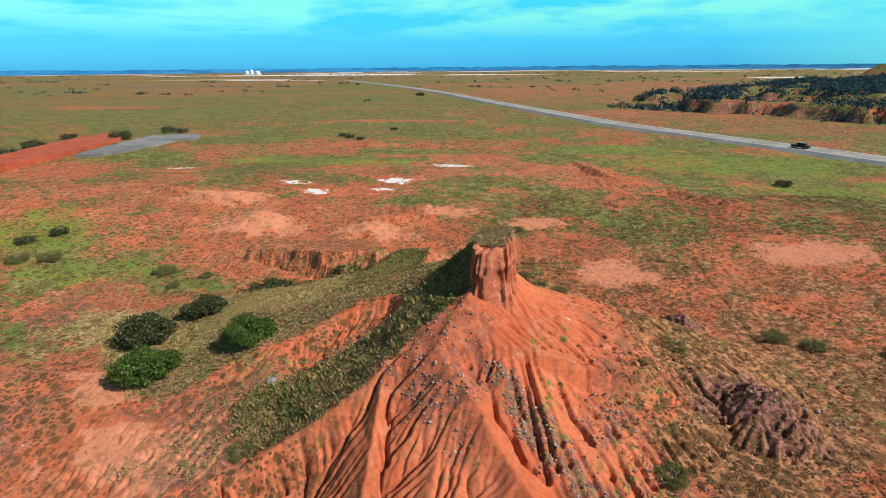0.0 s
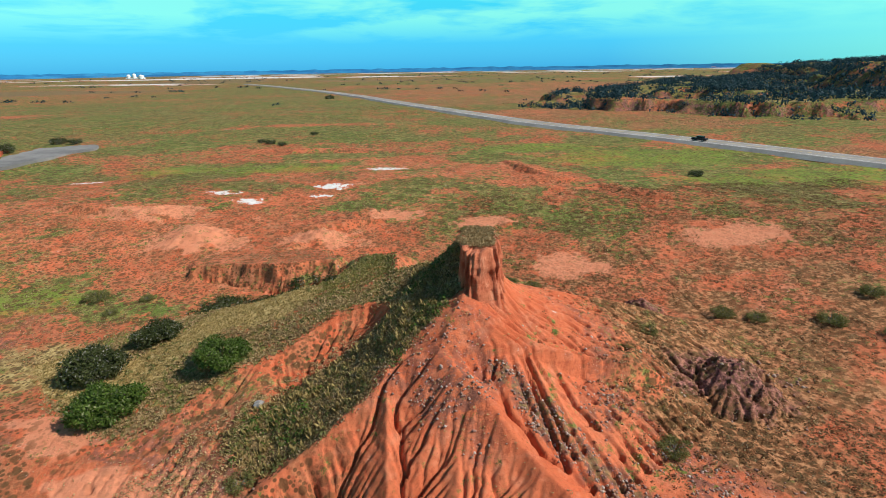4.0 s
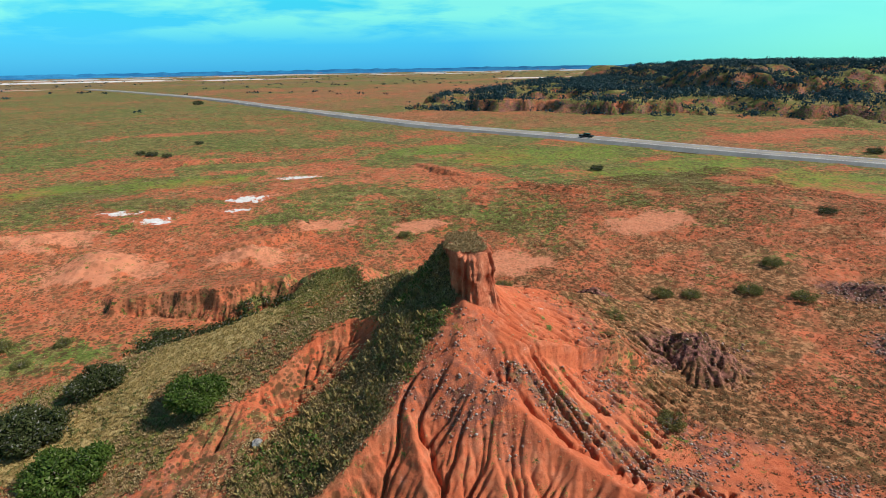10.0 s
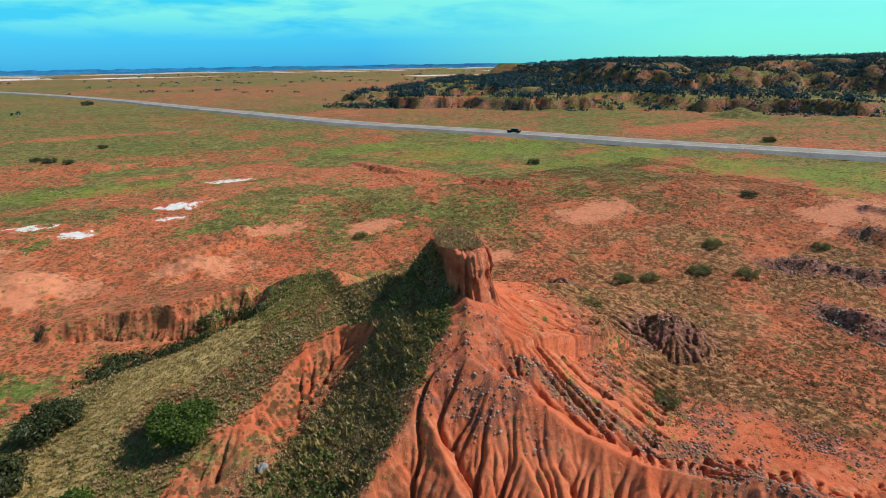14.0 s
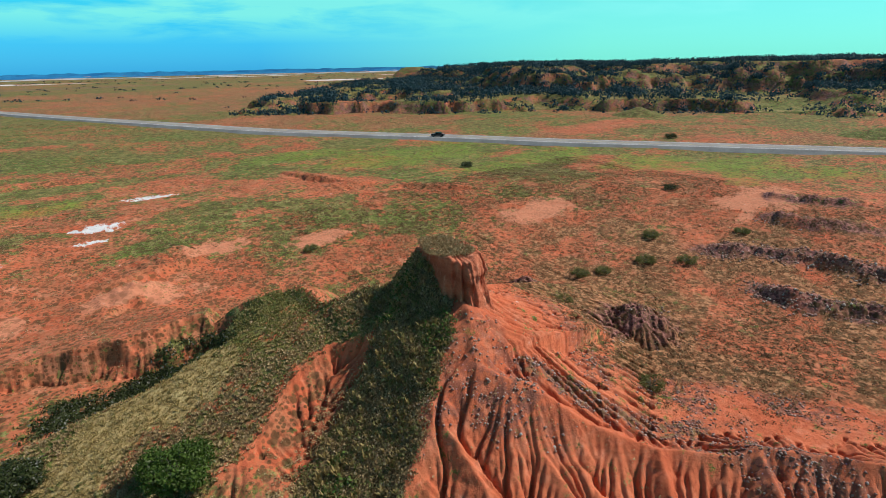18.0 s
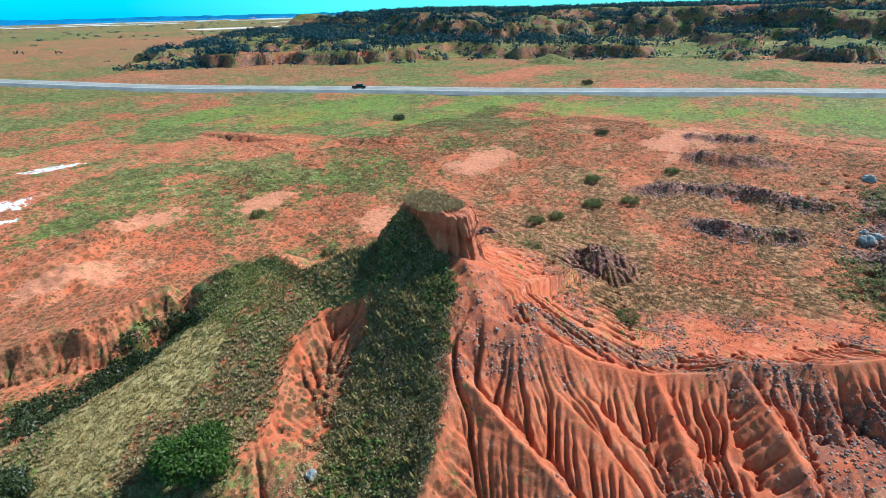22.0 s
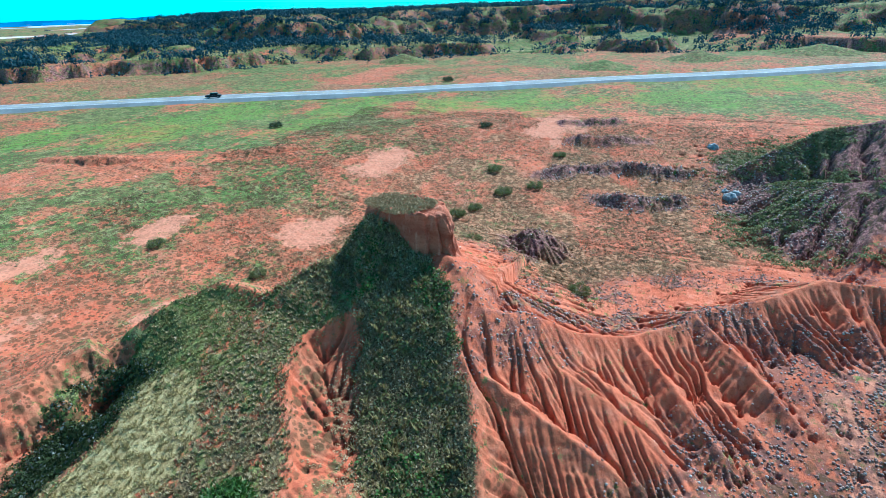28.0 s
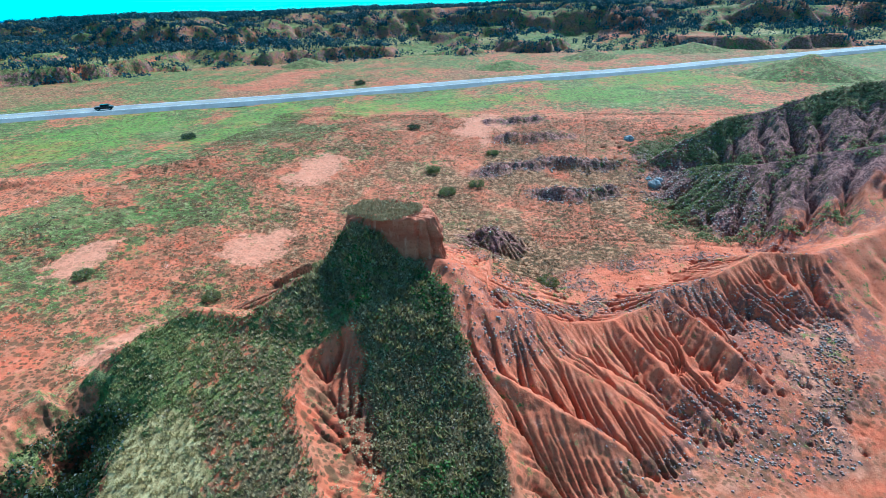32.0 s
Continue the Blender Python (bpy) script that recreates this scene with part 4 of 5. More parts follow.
def ribbon(name, offset, width, lift, material, thick=0.0, keep=None):
    """A strip along the road, offset sideways, with side faces where it is thick."""
    p = ROAD_LINE
    d = np.gradient(p, axis=0)
    d /= np.linalg.norm(d, axis=1)[:, None]
    nrm = np.stack([-d[:, 1], d[:, 0]], 1)
    z = rise(p[:, 0], p[:, 1]) + lift
    verts, faces = [], []
    for i in range(len(p)):
        for s in (-0.5, 0.5):
            q = p[i] + nrm[i] * (offset + s * width)
            verts.append((q[0], q[1], z[i]))
        if thick:
            for s in (-0.5, 0.5):
                q = p[i] + nrm[i] * (offset + s * (width + 3.0))
                verts.append((q[0], q[1], z[i] - thick))
    m = 4 if thick else 2
    for i in range(len(p) - 1):
        if keep and not keep(i):
            continue
        a, b = i * m, (i + 1) * m
        faces.append((a, b, b + 1, a + 1))
        if thick:
            faces.append((a + 2, b + 2, b, a))
            faces.append((a + 1, b + 1, b + 3, a + 3))
    me = bpy.data.meshes.new(name)
    me.from_pydata(verts, [], faces)
    me.materials.append(material)
    return new(name, me)


road = tagged(ribbon("road", 0, 9.2, 0.85, ASPHALT, 1.1), "long two-lane grey asphalt highway across the plain", "road", kind="structure")
for name, offset, paint_mat, every in (("edge_line", -3.7, PAINT_WHITE, 1), ("edge_line", 3.7, PAINT_WHITE, 1), ("centre_line", 0.0, PAINT_YELLOW, 1)):
    line = ribbon(name, offset, 0.16, 0.858, paint_mat)
    line.parent = road


# ---- plants ----
def join_copies(name, base_v, base_f, places, material, sub=None):
    """Many copies of one small form in one mesh; places: rows of x, y, z, size, height factor, turn."""
    bv, bf = np.asarray(base_v, float), np.asarray(base_f, int)
    P = np.asarray(places, float)
    n, m = len(P), len(bv)
    c, s = np.cos(P[:, 5]), np.sin(P[:, 5])
    x = bv[None, :, 0] * c[:, None] - bv[None, :, 1] * s[:, None]
    y = bv[None, :, 0] * s[:, None] + bv[None, :, 1] * c[:, None]
    co = np.stack([x * P[:, 3:4] + P[:, 0:1], y * P[:, 3:4] + P[:, 1:2], bv[None, :, 2] * P[:, 3:4] * P[:, 4:5] + P[:, 2:3]], 2).reshape(-1, 3)
    k = bf.shape[1]
    f = (bf[None] + (np.arange(n) * m)[:, None, None]).reshape(-1, k)
    me = bpy.data.meshes.new(name)
    me.vertices.add(len(co))
    me.vertices.foreach_set("co", co.astype(np.float32).ravel())
    me.loops.add(f.size)
    me.loops.foreach_set("vertex_index", f.astype(np.int32).ravel())
    me.polygons.add(len(f))
    me.polygons.foreach_set("loop_start", np.arange(0, f.size, k, dtype=np.int32))
    me.update(calc_edges=True)
    me.materials.append(material)
    return me


def tuft(blades, seed, lean=0.75, wide=0.16):
    """A small clump of pointed blades that spread from one foot."""
    rng = np.random.default_rng(seed)
    v, f = [], []
    for _ in range(blades):
        a, o = rng.uniform(0, 2 * math.pi), rng.uniform(0.05, lean)
        h = rng.uniform(0.55, 1.0)
        dx, dy = math.cos(a), math.sin(a)
        w = wide * rng.uniform(0.7, 1.3)
        bx, by = 0.22 * dx * rng.uniform(0, 1), 0.22 * dy * rng.uniform(0, 1)
        n = len(v)
        v += [(bx - dy * w, by + dx * w, -0.05), (bx + dy * w, by - dx * w, -0.05), (bx + dx * o, by + dy * o, h)]
        f.append((n, n + 1, n + 2))
    return v, f


def leafy(leaves, seed, flat=0.7):
    """A rounded clump of small leaf sprays with gaps between them."""
    rng = np.random.default_rng(seed)
    v, f = [], []
    for _ in range(leaves):
        d = rng.normal(size=3)
        d /= np.linalg.norm(d)
        d[2] = abs(d[2])
        r = rng.uniform(0.55, 1.0)
        c = d * r * np.array([1, 1, flat])
        t = rng.normal(size=3)
        t -= d * (t @ d) * 0.6
        t /= np.linalg.norm(t)
        u = np.cross(d, t)
        s = rng.uniform(0.16, 0.32)
        n = len(v)
        v += [tuple(c - t * s), tuple(c + u * s * 0.7 + d * 0.08), tuple(c + t * s), tuple(c - u * s * 0.7 + d * 0.05)]
        f.append((n, n + 1, n + 2, n + 3))
    return v, f


def sow(rng, n, box, chance):
    """Random points in a box, kept by a chance field of x, y."""
    x, y = rng.uniform(box[0], box[1], n), rng.uniform(box[2], box[3], n)
    ok = rng.uniform(0, 1, n) < chance(x, y)
    return x[ok], y[ok]


def stuff(name, label, category, material, form, x, y, size, tall, rng, height=surface, sink=0.04):
    z = height(x, y) - sink
    rows = np.stack([x, y, z, size * rng.uniform(0.65, 1.35, len(x)), tall * rng.uniform(0.7, 1.3, len(x)), rng.uniform(0, 6.28, len(x))], 1)
    return tagged(new(name, join_copies(name, *form, rows, material)), label, category, kind="stuff")


rng = np.random.default_rng(7)
in_bench = lambda x, y: ss(0.6, -0.8, inside(x, y, BENCH)) * (1 - np.exp(-(((x + 16.4) / 3.0) ** 2 + ((y - 68.8) / 2.8) ** 2) ** 2))
in_strip = lambda x, y: ss(0.8, -0.6, inside(x, y, STRIP) + 1.2 * (fbm(x, y, 2.0, 3, 311) - 0.5))

x, y = sow(rng, 42000, (-47, 2, 38, 77), lambda x, y: 0.9 * in_bench(x, y))
half = rng.uniform(0, 1, len(x)) < 0.12 + 0.88 * straw_band(x, y)
stuff("bench_grass", "pale dry grass on the bench", "grass", STRAW, tuft(7, 1, 0.8, 0.20), x[half], y[half], 0.24, 0.9, rng)
green = ~half & (rng.uniform(0, 1, len(x)) < 0.15 + 0.75 * ss(57, 62, y) * ss(-20, -14, x))
half = half | green
stuff("bench_meadow", "olive green grass on the high end of the bench", "grass", MEADOW, tuft(9, 20, 0.8, 0.22), x[green], y[green], 0.27, 0.9, rng)
stuff("bench_scrub", "low grey-brown scrub on the bench", "scrub", SAGE, tuft(10, 2, 0.9, 0.24), x[~half], y[~half], 0.27, 0.85, rng)
x, y = sow(rng, 15000, (-21, 3.4, 36, 60), lambda x, y: in_strip(x, y) * (0.35 + 0.65 * ss(-17, -6, x)))
pick = rng.uniform(0, 1, len(x))
stuff("slope_scrub", "dense dark green scrub down the shaded slope", "scrub", DEEP, leafy(11, 3), x[pick < 0.55], y[pick < 0.55], 0.36, 1.05, rng)
stuff("slope_shrubs", "dry olive shrubs down the shaded slope", "shrub", SAGE, leafy(11, 4), x[pick >= 0.55], y[pick >= 0.55], 0.36, 1.1, rng)
green_spot = (fbm(x, y, 3.5, 3, 611) > 0.58) & (rng.uniform(0, 1, len(x)) < 0.4)
stuff("fresh_shrubs", "bright green leafy shrubs among the scrub", "shrub", FRESH, leafy(14, 5), x[green_spot], y[green_spot], 0.45, 1.1, rng)


x, y = sow(rng, 5000, (-29, -5, 33, 51.5), lambda x, y: 0.85 * ss(1.0, -0.4, inside(x, y, LOWER) + 1.2 * (fbm(x, y, 2.0, 3, 313) - 0.5)))
stuff("bank_scrub", "sparse dry scrub on the lower red slope", "scrub", SAGE, leafy(9, 16), x, y, 0.30, 0.9, rng)

x, y = sow(rng, 2200, (-47, 2, 38, 77), lambda x, y: in_bench(x, y) * ss(0.44, 0.60, fbm(x, y, 6, 4, 605)))
stuff("bench_bushes", "small olive bushes in the bench grass", "shrub", OLIVE, leafy(12, 17), x, y, 0.42, 0.8, rng)
x, y = sow(rng, 3600, (-21, 3.4, 36, 60), in_strip)
pick = rng.uniform(0, 1, len(x))
stuff("slope_grass", "pale dry grass clumps among the slope scrub", "grass", STRAW, tuft(9, 18, 0.8, 0.2), x[pick < 0.6], y[pick < 0.6], 0.55, 1.0, rng)
stuff("slope_bushes", "leafy olive bushes among the slope scrub", "shrub", OLIVE, leafy(13, 19), x[pick >= 0.6], y[pick >= 0.6], 0.5, 1.1, rng)


def loose_scrub(x, y):
    z = np.zeros_like(x)
    c = cover(x, y, z)
    d, _, _, _ = along(x, y, CREST)
    open_soil = (1 - c["pan"]) * (1 - c["white"]) * (1 - c["shrub"]) * (1 - 0.8 * c["shale"])
    clump = ss(0.36, 0.58, fbm(x, y, 6, 4, 621))
    bare = ss(5, 12, d) * (1 - ss(0.5, -0.5, inside(x, y, BENCH)))
    return open_soil * bare * (0.18 + 0.82 * clump)


x, y = sow(rng, 60000, (8, 92, 14, 108), loose_scrub)
pick = rng.uniform(0, 1, len(x)) + 0.5 * (fbm(x, y, 12, 3, 631) - 0.5)
stuff("stubble", "brown dry stubble scattered on orange soil", "scrub", RUST, leafy(6, 6), x[pick < 0.55], y[pick < 0.55], 0.33, 0.7, rng)
stuff("sparse_scrub", "low olive scrub dotted over red soil", "scrub", DEEP, leafy(6, 7), x[pick >= 0.55], y[pick >= 0.55], 0.36, 0.75, rng)
x, y = sow(rng, 30000, (-90, 10, 56, 135), loose_scrub)
stuff("sparse_scrub", "low olive scrub dotted over red soil", "scrub", DEEP, leafy(6, 8), x, y, 0.38, 0.7, rng)
x, y = sow(rng, 14000, (-40, 12, 8, 53), lambda x, y: (0.16 + 0.5 * ss(-5, -8, x) * ss(-19, -16, x) * ss(42, 45, y)) * (1 - in_strip(x, y)) * (1 - in_bench(x, y)) * ss(0.42, 0.60, fbm(x, y, 4, 3, 641)))
stuff("slope_weeds", "small dry weeds on the red slope", "scrub", SAGE, leafy(7, 9), x, y, 0.24, 0.8, rng)
x, y = sow(rng, 32000, (-220, 240, 100, 330), lambda x, y: 0.6 * ss(0.45, 0.65, fbm(x, y, 20, 4, 651)) * ss(5, 12, along(x, y, [(*p, 0) for p in ROAD])[0]) * ss(-1, 6, inside(x, y, UPLAND)))
stuff("plain_scrub", "far low scrub over the green plain", "scrub", DEEP, leafy(6, 10), x, y, 0.65, 0.55, rng, ground_height)
x, y = sow(rng, 2600, (2.0, 6.2, 45.6, 54.8), lambda x, y: ss(1.1, 0.95, np.hypot((x - 4.1) / 1.8, (y - 51.2) / 3.5) + 0.5 * (fbm(x, y, 1.2, 3, 691) - 0.5)))
stuff("cap_grass", "dry grass and scrub on top of the rock cap", "grass", SAGE, leafy(9, 11), x, y, 0.27, 1.1, rng, lambda x, y: 14.78 - 0.03 * (y - 50) + 0.12 * (x - 4.3))

x, y = sow(rng, 15000, (34, 92, -24, 26), lambda x, y: ss(0.46, 0.62, fbm(x, y, 8, 4, 337)) * ss(22, 12, np.minimum(along(x, y, RIDGE_EAST)[0], along(x, y, RIDGE_NEAR)[0])) * ss(24, 14, y))
stuff("ridge_scrub", "olive scrub on the flank of the east ridge", "scrub", OLIVE, leafy(10, 14), x, y, 0.55, 0.8, rng)

x, y = sow(rng, 5200, (-33, -13, 64, 75), lambda x, y: ss(3.4, 1.0, along(x, y, DRAW)[0] - 1.8 * ss(-24, -19, x)) * ss(-34, -27, x) * ss(74, 72, y) * (0.3 + 0.7 * ss(0.36, 0.52, fbm(x, y, 2.5, 3, 693))))
stuff("draw_shrubs", "dark shrubs crowding the head of the draw", "shrub", JUNIPER, leafy(12, 15), x, y, 0.55, 1.0, rng)

# junipers of the upland, their foliage colour tinted blue for distance haze
def upland_wood(x, y):
    z = upland_height(x, y)
    e = inside(x, y, UPLAND)
    return ss(7, 0, e) * (0.14 + 0.86 * ss(0.38, 0.52, fbm(x, y, 22, 4, 661))) * (0.16 + 0.84 * ss(14, 16.5, z) + 0.75 * ss(-14, -6, e) * ss(0.40, 0.52, fbm(x, y, 14, 3, 663)))


x, y = sow(rng, 72000, (60, 560, -140, 560), upland_wood)
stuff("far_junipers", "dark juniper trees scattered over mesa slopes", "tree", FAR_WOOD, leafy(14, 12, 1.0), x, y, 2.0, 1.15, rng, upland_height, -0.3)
x, y = sow(rng, 5000, (-1500, 900, 330, 1900), lambda x, y: 0.7 * ss(0.58, 0.66, fbm(x, y * 2.5, 120, 4, 671)) * ss(0, 10, inside(x, y, UPLAND)))
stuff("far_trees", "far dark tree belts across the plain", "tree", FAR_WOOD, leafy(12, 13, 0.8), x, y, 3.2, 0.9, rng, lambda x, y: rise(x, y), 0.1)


def limb(bm, a, b, ra, rb, sides=6):
    a, b = Vector(a), Vector(b)
    q = (b - a).to_track_quat("Z", "Y")
    rings = []
    for p, r in ((a, ra), (b, rb)):
        rings.append([bm.verts.new(p + q @ Vector((r * math.cos(2 * math.pi * i / sides), r * math.sin(2 * math.pi * i / sides), 0))) for i in range(sides)])
    for i in range(sides):
        bm.faces.new((rings[0][i], rings[0][(i + 1) % sides], rings[1][(i + 1) % sides], rings[1][i]))
    bm.faces.new(rings[1])


def juniper(seed, leaves, material, width=1.0, tall=0.75):
    """A low many-stemmed juniper, about two units wide: stems, and a crown of small sprays in clumps."""
    r = np.random.default_rng(seed)
    thing = new("juniper")
    bm = bmesh.new()
    heads = []
    for i in range(11):
        a = i * 2.4 + r.uniform(-0.4, 0.4)
        o = r.uniform(0.15, 0.78) * width
        h = tall * r.uniform(0.45, 0.95) * (1.12 - 0.5 * o)
        mid = (0.45 * o * math.cos(a), 0.45 * o * math.sin(a), 0.5 * h)
        top = (o * math.cos(a), o * math.sin(a), h)
        limb(bm, (0.05 * math.cos(a), 0.05 * math.sin(a), -0.1), mid, 0.045, 0.03)
        limb(bm, mid, top, 0.03, 0.010)
        heads.append(top)
        for _ in range(2):
            b = a + r.uniform(-0.9, 0.9)
            t2 = (mid[0] + 0.4 * math.cos(b) * width, mid[1] + 0.4 * math.sin(b) * width, mid[2] + r.uniform(-0.05, 0.25))
            limb(bm, mid, t2, 0.02, 0.007)
            heads.append(t2)
    me = bpy.data.meshes.new("trunk")
    bm.to_mesh(me)
    bm.free()
    me.materials.append(BARK)
    trunk = new("trunk", me)
    trunk.parent = thing
    v, f = [], []
    per = leaves // len(heads)
    for hx, hy, hz in heads:
        cr = r.uniform(0.17, 0.30)
        for _ in range(per):
            d = r.normal(size=3)
            d /= np.linalg.norm(d)
            p = np.array((hx, hy, max(hz, 0.10))) + d * cr * r.uniform(0.5, 1.0) * np.array((1.15, 1.15, 0.8))
            if p[2] < 0.0:
                continue
            t = r.normal(size=3) + d * 0.8
            t /= np.linalg.norm(t)
            u = np.cross(t, d + 0.01)
            u /= np.linalg.norm(u) + 1e-6
            s = r.uniform(0.022, 0.048)
            n = len(v)
            v += [tuple(p - t * s), tuple(p + u * s * 0.55), tuple(p + t * s * 1.3), tuple(p - u * s * 0.55)]
            f.append((n, n + 1, n + 2, n + 3))
    me = bpy.data.meshes.new("crown")
    me.from_pydata(v, [], f)
    me.materials.append(material)
    crown = new("crown", me)
    crown.parent = thing
    return thing


def settle(thing, x, y, size, turn, height=surface):
    z = float(height(np.array([x]), np.array([y]))[0])
    return Matrix.LocRotScale((x, y, z - 0.03 * size), Euler((0, 0, turn)), (size, size, size))


def plant(kind, label, places, group, height=surface):
    """Copies of one plant at x, y, size."""
    first = kind
    for i, (x, y, size) in enumerate(places):
        ob = first if i == 0 else copy_thing(first, Matrix())
        ob.matrix_basis = settle(ob, x, y, size, i * 1.9, height)
        tagged(ob, label, "shrub", group)


plant(juniper(21, 9000, JUNIPER), "large dark green juniper on the grass bench", [(-37.0, 53.1, 4.0), (-33.3, 59.8, 3.2)], "junipers on the bench")
plant(juniper(22, 10000, FRESH), "rounded bright green juniper bush on the bench", [(-22.5, 50.7, 3.3), (-32.4, 45.8, 3.9)], "junipers on the bench")
plant(juniper(23, 2600, OLIVE, 1.0, 0.6), "small olive green bush on dry soil",
      [(-47.1, 72.2, 2.1), (-40, 71.7, 1.3), (-43.1, 67.8, 1.2), (11.5, 57.5, 1.3), (9.6, 61.0, 1.3), (22.5, 50.8, 1.5), (36, 58.5, 1.8), (39.3, 56.7, 1.6), (18.6, 36, 1.8), (-17.2, 36.6, 1.6),
       (46.8, 54.2, 2.0), (51.1, 49.8, 1.9), (55.3, 58.7, 1.8), (67.1, 48.8, 1.6), (7.5, 92, 1.6), (8.2, 75.2, 1.4), (-70.8, 70.7, 2.0), (-66.8, 72.6, 2.2)], "small bushes on the flats")
plant(juniper(24, 2600, JUNIPER), "dark green juniper standing on the open plain",
      [(62.5, 116, 2.0), (77.9, 68.5, 1.9), (-74.8, 76.7, 1.9), (-72.1, 80.9, 1.9), (-128, 173, 4.6), (-122, 191, 3.4), (-48.8, 182, 2.2), (-146, 171, 3.2), (-142, 152, 4.0), (-137, 137, 3.6),
       (142, 105, 2.4), (-60, 411, 4.5), (-116, 190, 2.6), (-44, 178, 1.8), (-52, 184, 1.8), (-38, 205, 1.8)], "junipers on the plain", ground_height)


# ---- stones ----
def pebble(seed):
    """A small angular stone with eight faces."""
    r = np.random.default_rng(seed)
    v = np.array([(1, 0, 0), (-1, 0, 0), (0, 1, 0), (0, -1, 0), (0, 0, 0.8), (0, 0, -0.6)]) * r.uniform(0.65, 1.2, (6, 1))
    return v, [(0, 2, 4), (2, 1, 4), (1, 3, 4), (3, 0, 4), (2, 0, 5), (1, 2, 5), (3, 1, 5), (0, 3, 5)]


RUBBLE = leaf_material("pale grey and pink rubble", (0.32, 0.175, 0.13), (0.54, 0.40, 0.32), (0.64, 0.57, 0.50))


def stony(x, y):
    c = cover(x, y, np.zeros_like(x))
    return c["stone"] * (0.25 + 0.75 * ss(0.46, 0.60, fbm(x, y, 2.4, 4, 681)))


x, y = sow(rng, 22000, (-16, 33, 6, 46), stony)
stuff("gully_stones", "small pale stones washed into the clay gullies", "stones", RUBBLE, pebble(31), x, y, 0.15, 0.9, rng, sink=-0.02)
x, y = sow(rng, 9000, (34, 74, 6, 50), lambda x, y: cover(x, y, np.zeros_like(x))["shale"])
stuff("shale_rubble", "broken grey-pink rubble on the worn shale", "stones", RUBBLE, pebble(32), x, y, 0.24, 0.9, rng, sink=-0.02)


# ---- far distance, and things by the road ----
def flat_patch(name, ring, z, material, thick=0.25):
    bm = bmesh.new()
    top = [bm.verts.new((x, y, z)) for x, y in ring]
    low = [bm.verts.new((x, y, z - thick)) for x, y in ring]
    bm.faces.new(top)
    for i in range(len(ring)):
        bm.faces.new((low[i], low[(i + 1) % len(ring)], top[(i + 1) % len(ring)], top[i]))
    bmesh.ops.recalc_face_normals(bm, faces=bm.faces)
    me = bpy.data.meshes.new(name)
    bm.to_mesh(me)
    bm.free()
    me.materials.append(material)
    return new(name, me)


def ragged(ring, seed, step=3.0, amount=2.0):
    r = np.random.default_rng(seed)
    outp = []
    for i in range(len(ring)):
        a, b = np.array(ring[i]), np.array(ring[(i + 1) % len(ring)])
        n = max(1, int(np.linalg.norm(b - a) / step))
        for k in range(n):
            outp.append(tuple(a + (b - a) * k / n + r.uniform(-amount, amount, 2) * 0.5))
    return outp


lot = tagged(flat_patch("gravel_pan", ragged([(-108, 188), (-122, 181), (-120, 162), (-116, 138), (-110, 140), (-106, 160), (-103, 178)], 3), 7.9, GRAVEL, 1.2),
             "flat grey gravel pan on the plain", "gravel", kind="structure")
RED_EARTH = plain_material("raw red earth", (0.33, 0.065, 0.030), (0.42, 0.10, 0.05), 0.3)
bank = tagged(flat_patch("red_earth_track", ragged([(-141, 187), (-129, 176), (-123, 160), (-119, 135), (-119, 112), (-135, 112), (-134, 134), (-142, 168)], 4), 8.5, RED_EARTH, 1.8),
              "bare red earth bank beside the gravel pan", "track", kind="structure")

# the blue of distance haze is put into both of these base colours
HAZE_BLUE = plain_material("far land painted haze blue", (0.014, 0.12, 0.28), (0.03, 0.20, 0.38), 0.004)
FAR_PALE = plain_material("haze-tinted pale far salt flats", (0.26, 0.36, 0.42), (0.44, 0.54, 0.58), 0.003)


def far_band(name, radius, top, base, a0, a1, material, seed, rough=6.0):
    """A long low rise far off, seen over the plain."""
    r = np.random.default_rng(seed)
    n = 260
    verts, faces = [], []
    ang = np.linspace(radians(a0), radians(a1), n)
    crest = top + rough * (fbm(ang * 60, 0 * ang, 1.0, 4, seed) - 0.5) * 2
    for i in range(n):
        sx, sy = math.sin(ang[i]), math.cos(ang[i])
        verts += [(sx * radius, sy * radius, base), (sx * (radius + 30), sy * (radius + 30), crest[i]), (sx * (radius + 260), sy * (radius + 260), crest[i] - 2)]
    for i in range(n - 1):
        a, b = 3 * i, 3 * (i + 1)
        faces += [(a, b, b + 1, a + 1), (a + 1, b + 1, b + 2, a + 2)]
    me = bpy.data.meshes.new(name)
    me.from_pydata(verts, [], faces)
    me.materials.append(material)
    return tagged(new(name, me), kind="structure")


tagged(far_band("backdrop_hills", 4000, 27, 0, -75, 60, HAZE_BLUE, 41, 7), "low hills painted haze blue along the far horizon", "hills")
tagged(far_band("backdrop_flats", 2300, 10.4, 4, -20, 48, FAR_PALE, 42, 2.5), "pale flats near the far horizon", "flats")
tagged(far_band("backdrop_woods", 2900, 17, 4, -60, 50, HAZE_BLUE, 43, 5), "dark tree line painted haze blue near the far horizon", "woods")


def box(bm, x0, x1, y0, y1, z0, z1, bevel=0.0):
    v = [bm.verts.new((x, y, z)) for z in (z0, z1) for y in (y0, y1) for x in (x0, x1)]
    fs = [bm.faces.new([v[i] for i in q]) for q in ((0, 2, 3, 1), (4, 5, 7, 6), (0, 1, 5, 4), (2, 6, 7, 3), (0, 4, 6, 2), (1, 3, 7, 5))]
    if bevel:
        edges = list({e for f in fs for e in f.edges})
        bmesh.ops.bevel(bm, geom=edges, offset=bevel, segments=2, affect="EDGES")


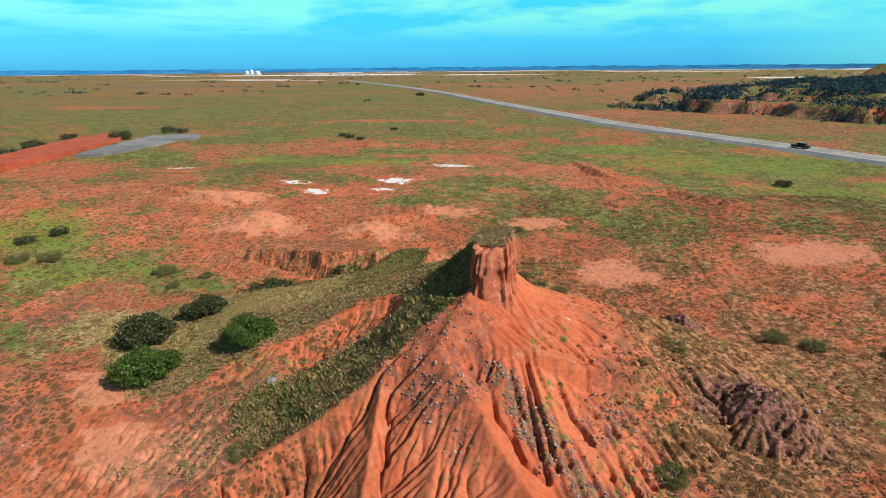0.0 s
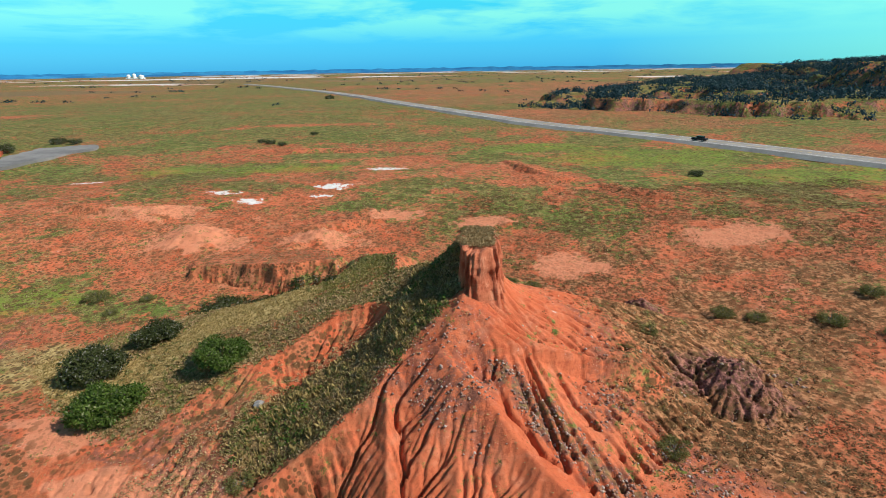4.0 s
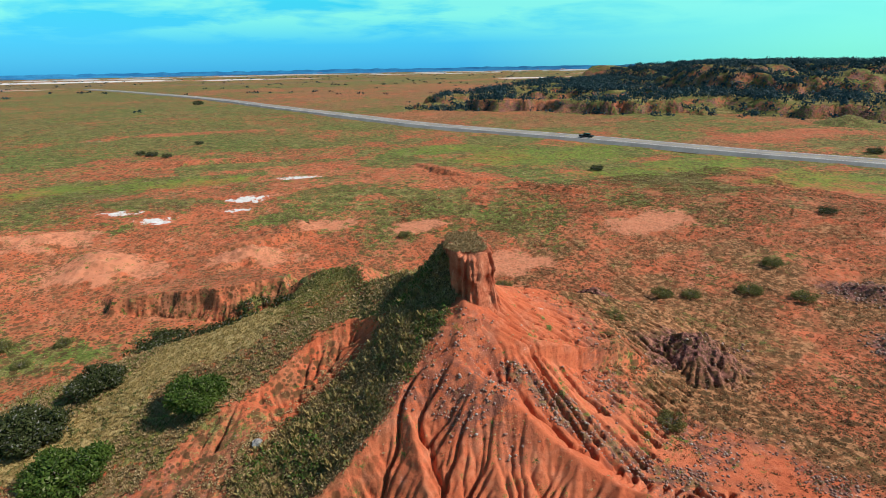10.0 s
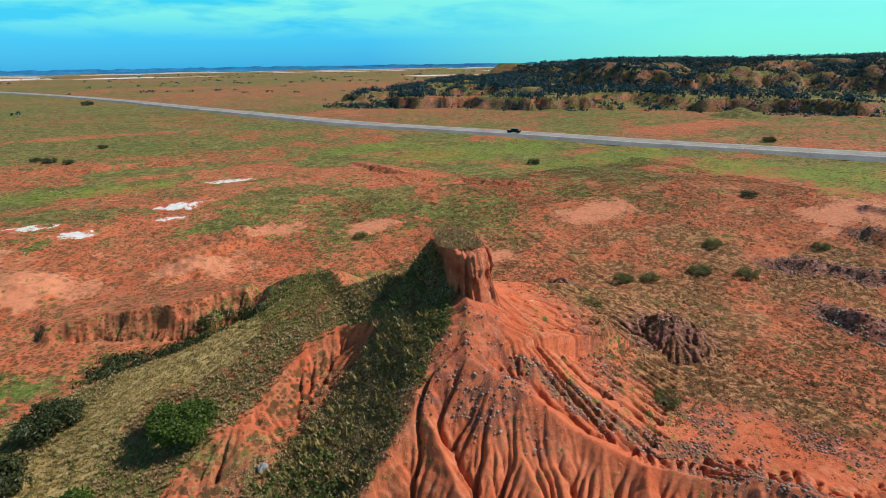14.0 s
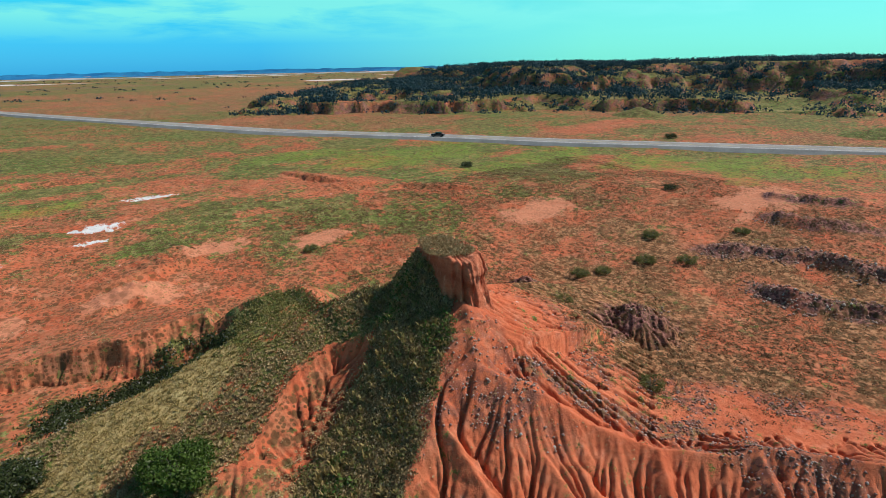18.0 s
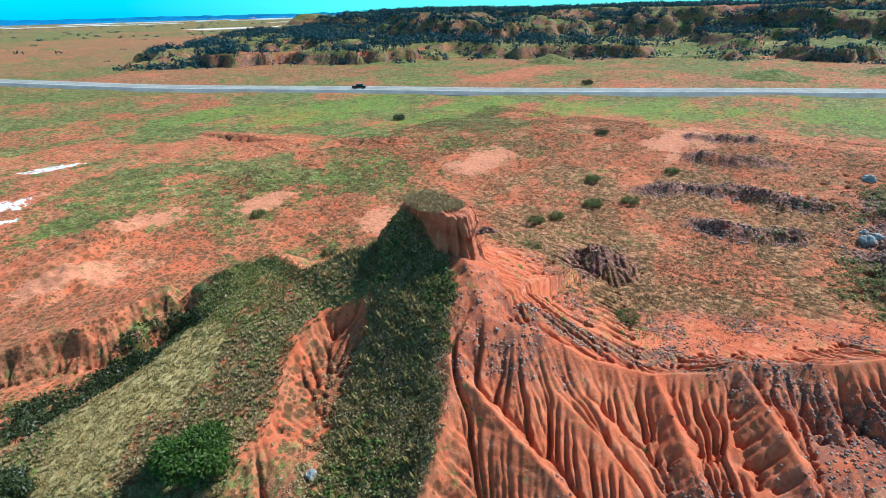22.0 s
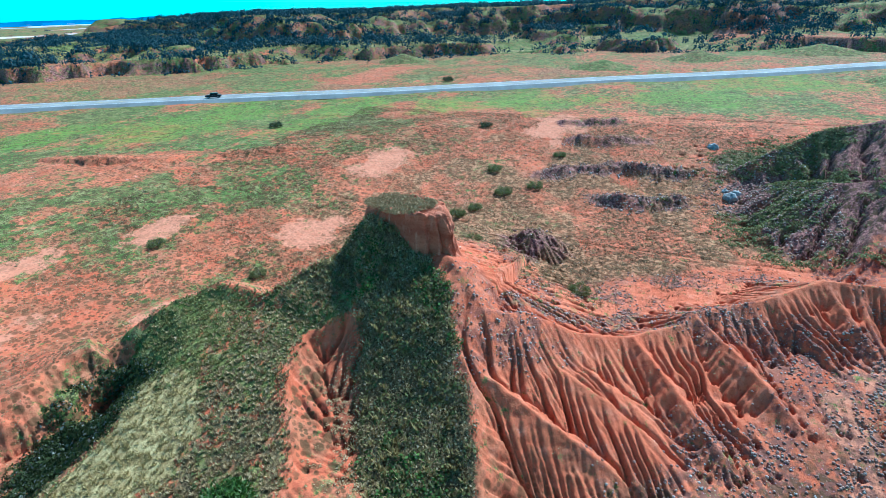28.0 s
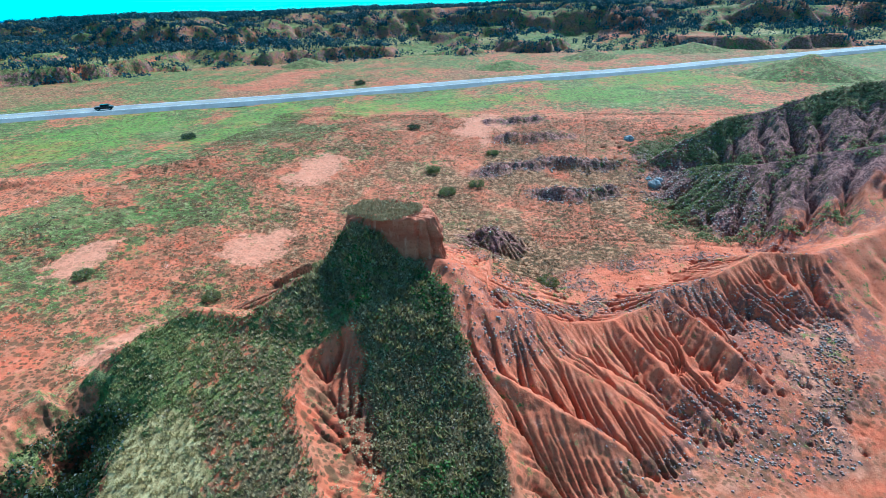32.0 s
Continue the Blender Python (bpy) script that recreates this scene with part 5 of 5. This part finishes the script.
def part(name, bm, material, parent, label=""):
    me = bpy.data.meshes.new(name)
    bmesh.ops.recalc_face_normals(bm, faces=bm.faces)
    bm.to_mesh(me)
    bm.free()
    me.materials.append(material)
    ob = new(name, me)
    ob.parent = parent
    if label:
        tagged(ob, label)
    return ob


# pale grain elevator on the horizon
def silo_group():
    thing = tagged(new("grain_elevator"), "white grain elevator far off on the horizon", "building")
    for x, w, h in ((-22, 12, 12), (-4, 12, 15), (18, 16, 11)):
        bm = bmesh.new()
        bmesh.ops.create_cone(bm, cap_ends=True, segments=20, radius1=w / 2, radius2=w / 2, depth=h, matrix=Matrix.Translation((x, 0, h / 2)))
        bmesh.ops.create_cone(bm, cap_ends=True, segments=20, radius1=w / 2, radius2=w / 6, depth=3, matrix=Matrix.Translation((x, 0, h + 1.5)))
        part("silo", bm, PAINT_WHITE, thing)
    bm = bmesh.new()
    box(bm, -30, 28, -5, 5, 0, 5, 0.4)
    part("shed", bm, PAINT_WHITE, thing)
    return thing


elevator = silo_group()
elevator.matrix_basis = pose(-878, 1848, 8.5)

# a dark car far off on the road
CAR_PAINT = plain_material("dark car paint", (0.02, 0.022, 0.025), (0.03, 0.032, 0.036), 2.0, 0.3, 0.0)
CAR_GLASS = plain_material("dark car glass", (0.015, 0.02, 0.025), (0.02, 0.025, 0.03), 2.0, 0.1, 0.0)
RUBBER = plain_material("black rubber", (0.012, 0.012, 0.012), (0.02, 0.02, 0.02), 4.0, 0.8, 0.0)
car = tagged(new("car"), "dark car driving on the highway", "car")
bm = bmesh.new()
box(bm, -2.3, 2.3, -0.9, 0.9, 0.35, 1.0, 0.15)
part("body", bm, CAR_PAINT, car)
bm = bmesh.new()
box(bm, -1.5, 1.0, -0.78, 0.78, 1.0, 1.52, 0.22)
part("cabin", bm, CAR_GLASS, car)
for wx in (-1.45, 1.45):
    for wy in (-0.85, 0.85):
        bm = bmesh.new()
        bmesh.ops.create_cone(bm, cap_ends=True, segments=16, radius1=0.34, radius2=0.34, depth=0.24, matrix=pose(wx, wy, 0.34, 90, 0, 0))
        wheel = part("wheel", bm, RUBBER, car)
        bm = bmesh.new()
        bmesh.ops.create_cone(bm, cap_ends=True, segments=14, radius1=0.20, radius2=0.20, depth=0.26, matrix=pose(wx, wy, 0.34, 90, 0, 0))
        part("rim", bm, STEEL, wheel, "dull grey steel rim")
near = int(np.argmin(np.hypot(ROAD_LINE[:, 0] - 87, ROAD_LINE[:, 1] - 160)))
way = ROAD_LINE[near + 1] - ROAD_LINE[near]
side_step = np.array((-way[1], way[0])) / np.linalg.norm(way) * 1.9
spot = ROAD_LINE[near] + side_step
car.matrix_basis = pose(spot[0], spot[1], float(rise(*ROAD_LINE[near])) + 0.86, 0, 0, math.degrees(math.atan2(way[1], way[0])))


# boulders at the foot of the east ridge
def boulder(seed):
    bm = bmesh.new()
    bmesh.ops.create_icosphere(bm, subdivisions=3, radius=1.0)
    for v in bm.verts:
        n = noise.noise(v.co * 1.1 + Vector((seed * 3.7, 0, 0))) + 0.5 * noise.noise(v.co * 2.7 + Vector((0, seed, 0)))
        v.co *= 1 + 0.38 * n
        v.co.z *= 0.72
        v.co.z = max(v.co.z, -0.42)
    me = bpy.data.meshes.new("boulder")
    bm.to_mesh(me)
    bm.free()
    me.materials.append(STONE)
    return tagged(new("boulder", me), "pale grey boulder at the foot of the ridge", "boulder", "boulders by the ridge")


for k, (x, y, s) in enumerate([(57.5, 18.2, 1.25), (59.3, 17.4, 0.85), (60.4, 19.0, 0.6), (79.5, 20.8, 1.1), (66.5, 22.0, 0.5)]):
    ob = boulder(k)
    ob.matrix_basis = Matrix.LocRotScale((x, y, float(surface(np.array([x]), np.array([y]))[0]) + 0.2 * s), Euler((0, 0, k * 1.3)), (s, s * 0.85, s))


lone = boulder(9)
lone.matrix_basis = Matrix.LocRotScale((-17.3, 44.0, float(surface(np.array([-17.3]), np.array([44.0]))[0]) + 0.1), Euler((0, 0, 0.6)), (0.45, 0.38, 0.45))
tagged(lone, "small pale boulder among scrub on the west slope", "boulder")
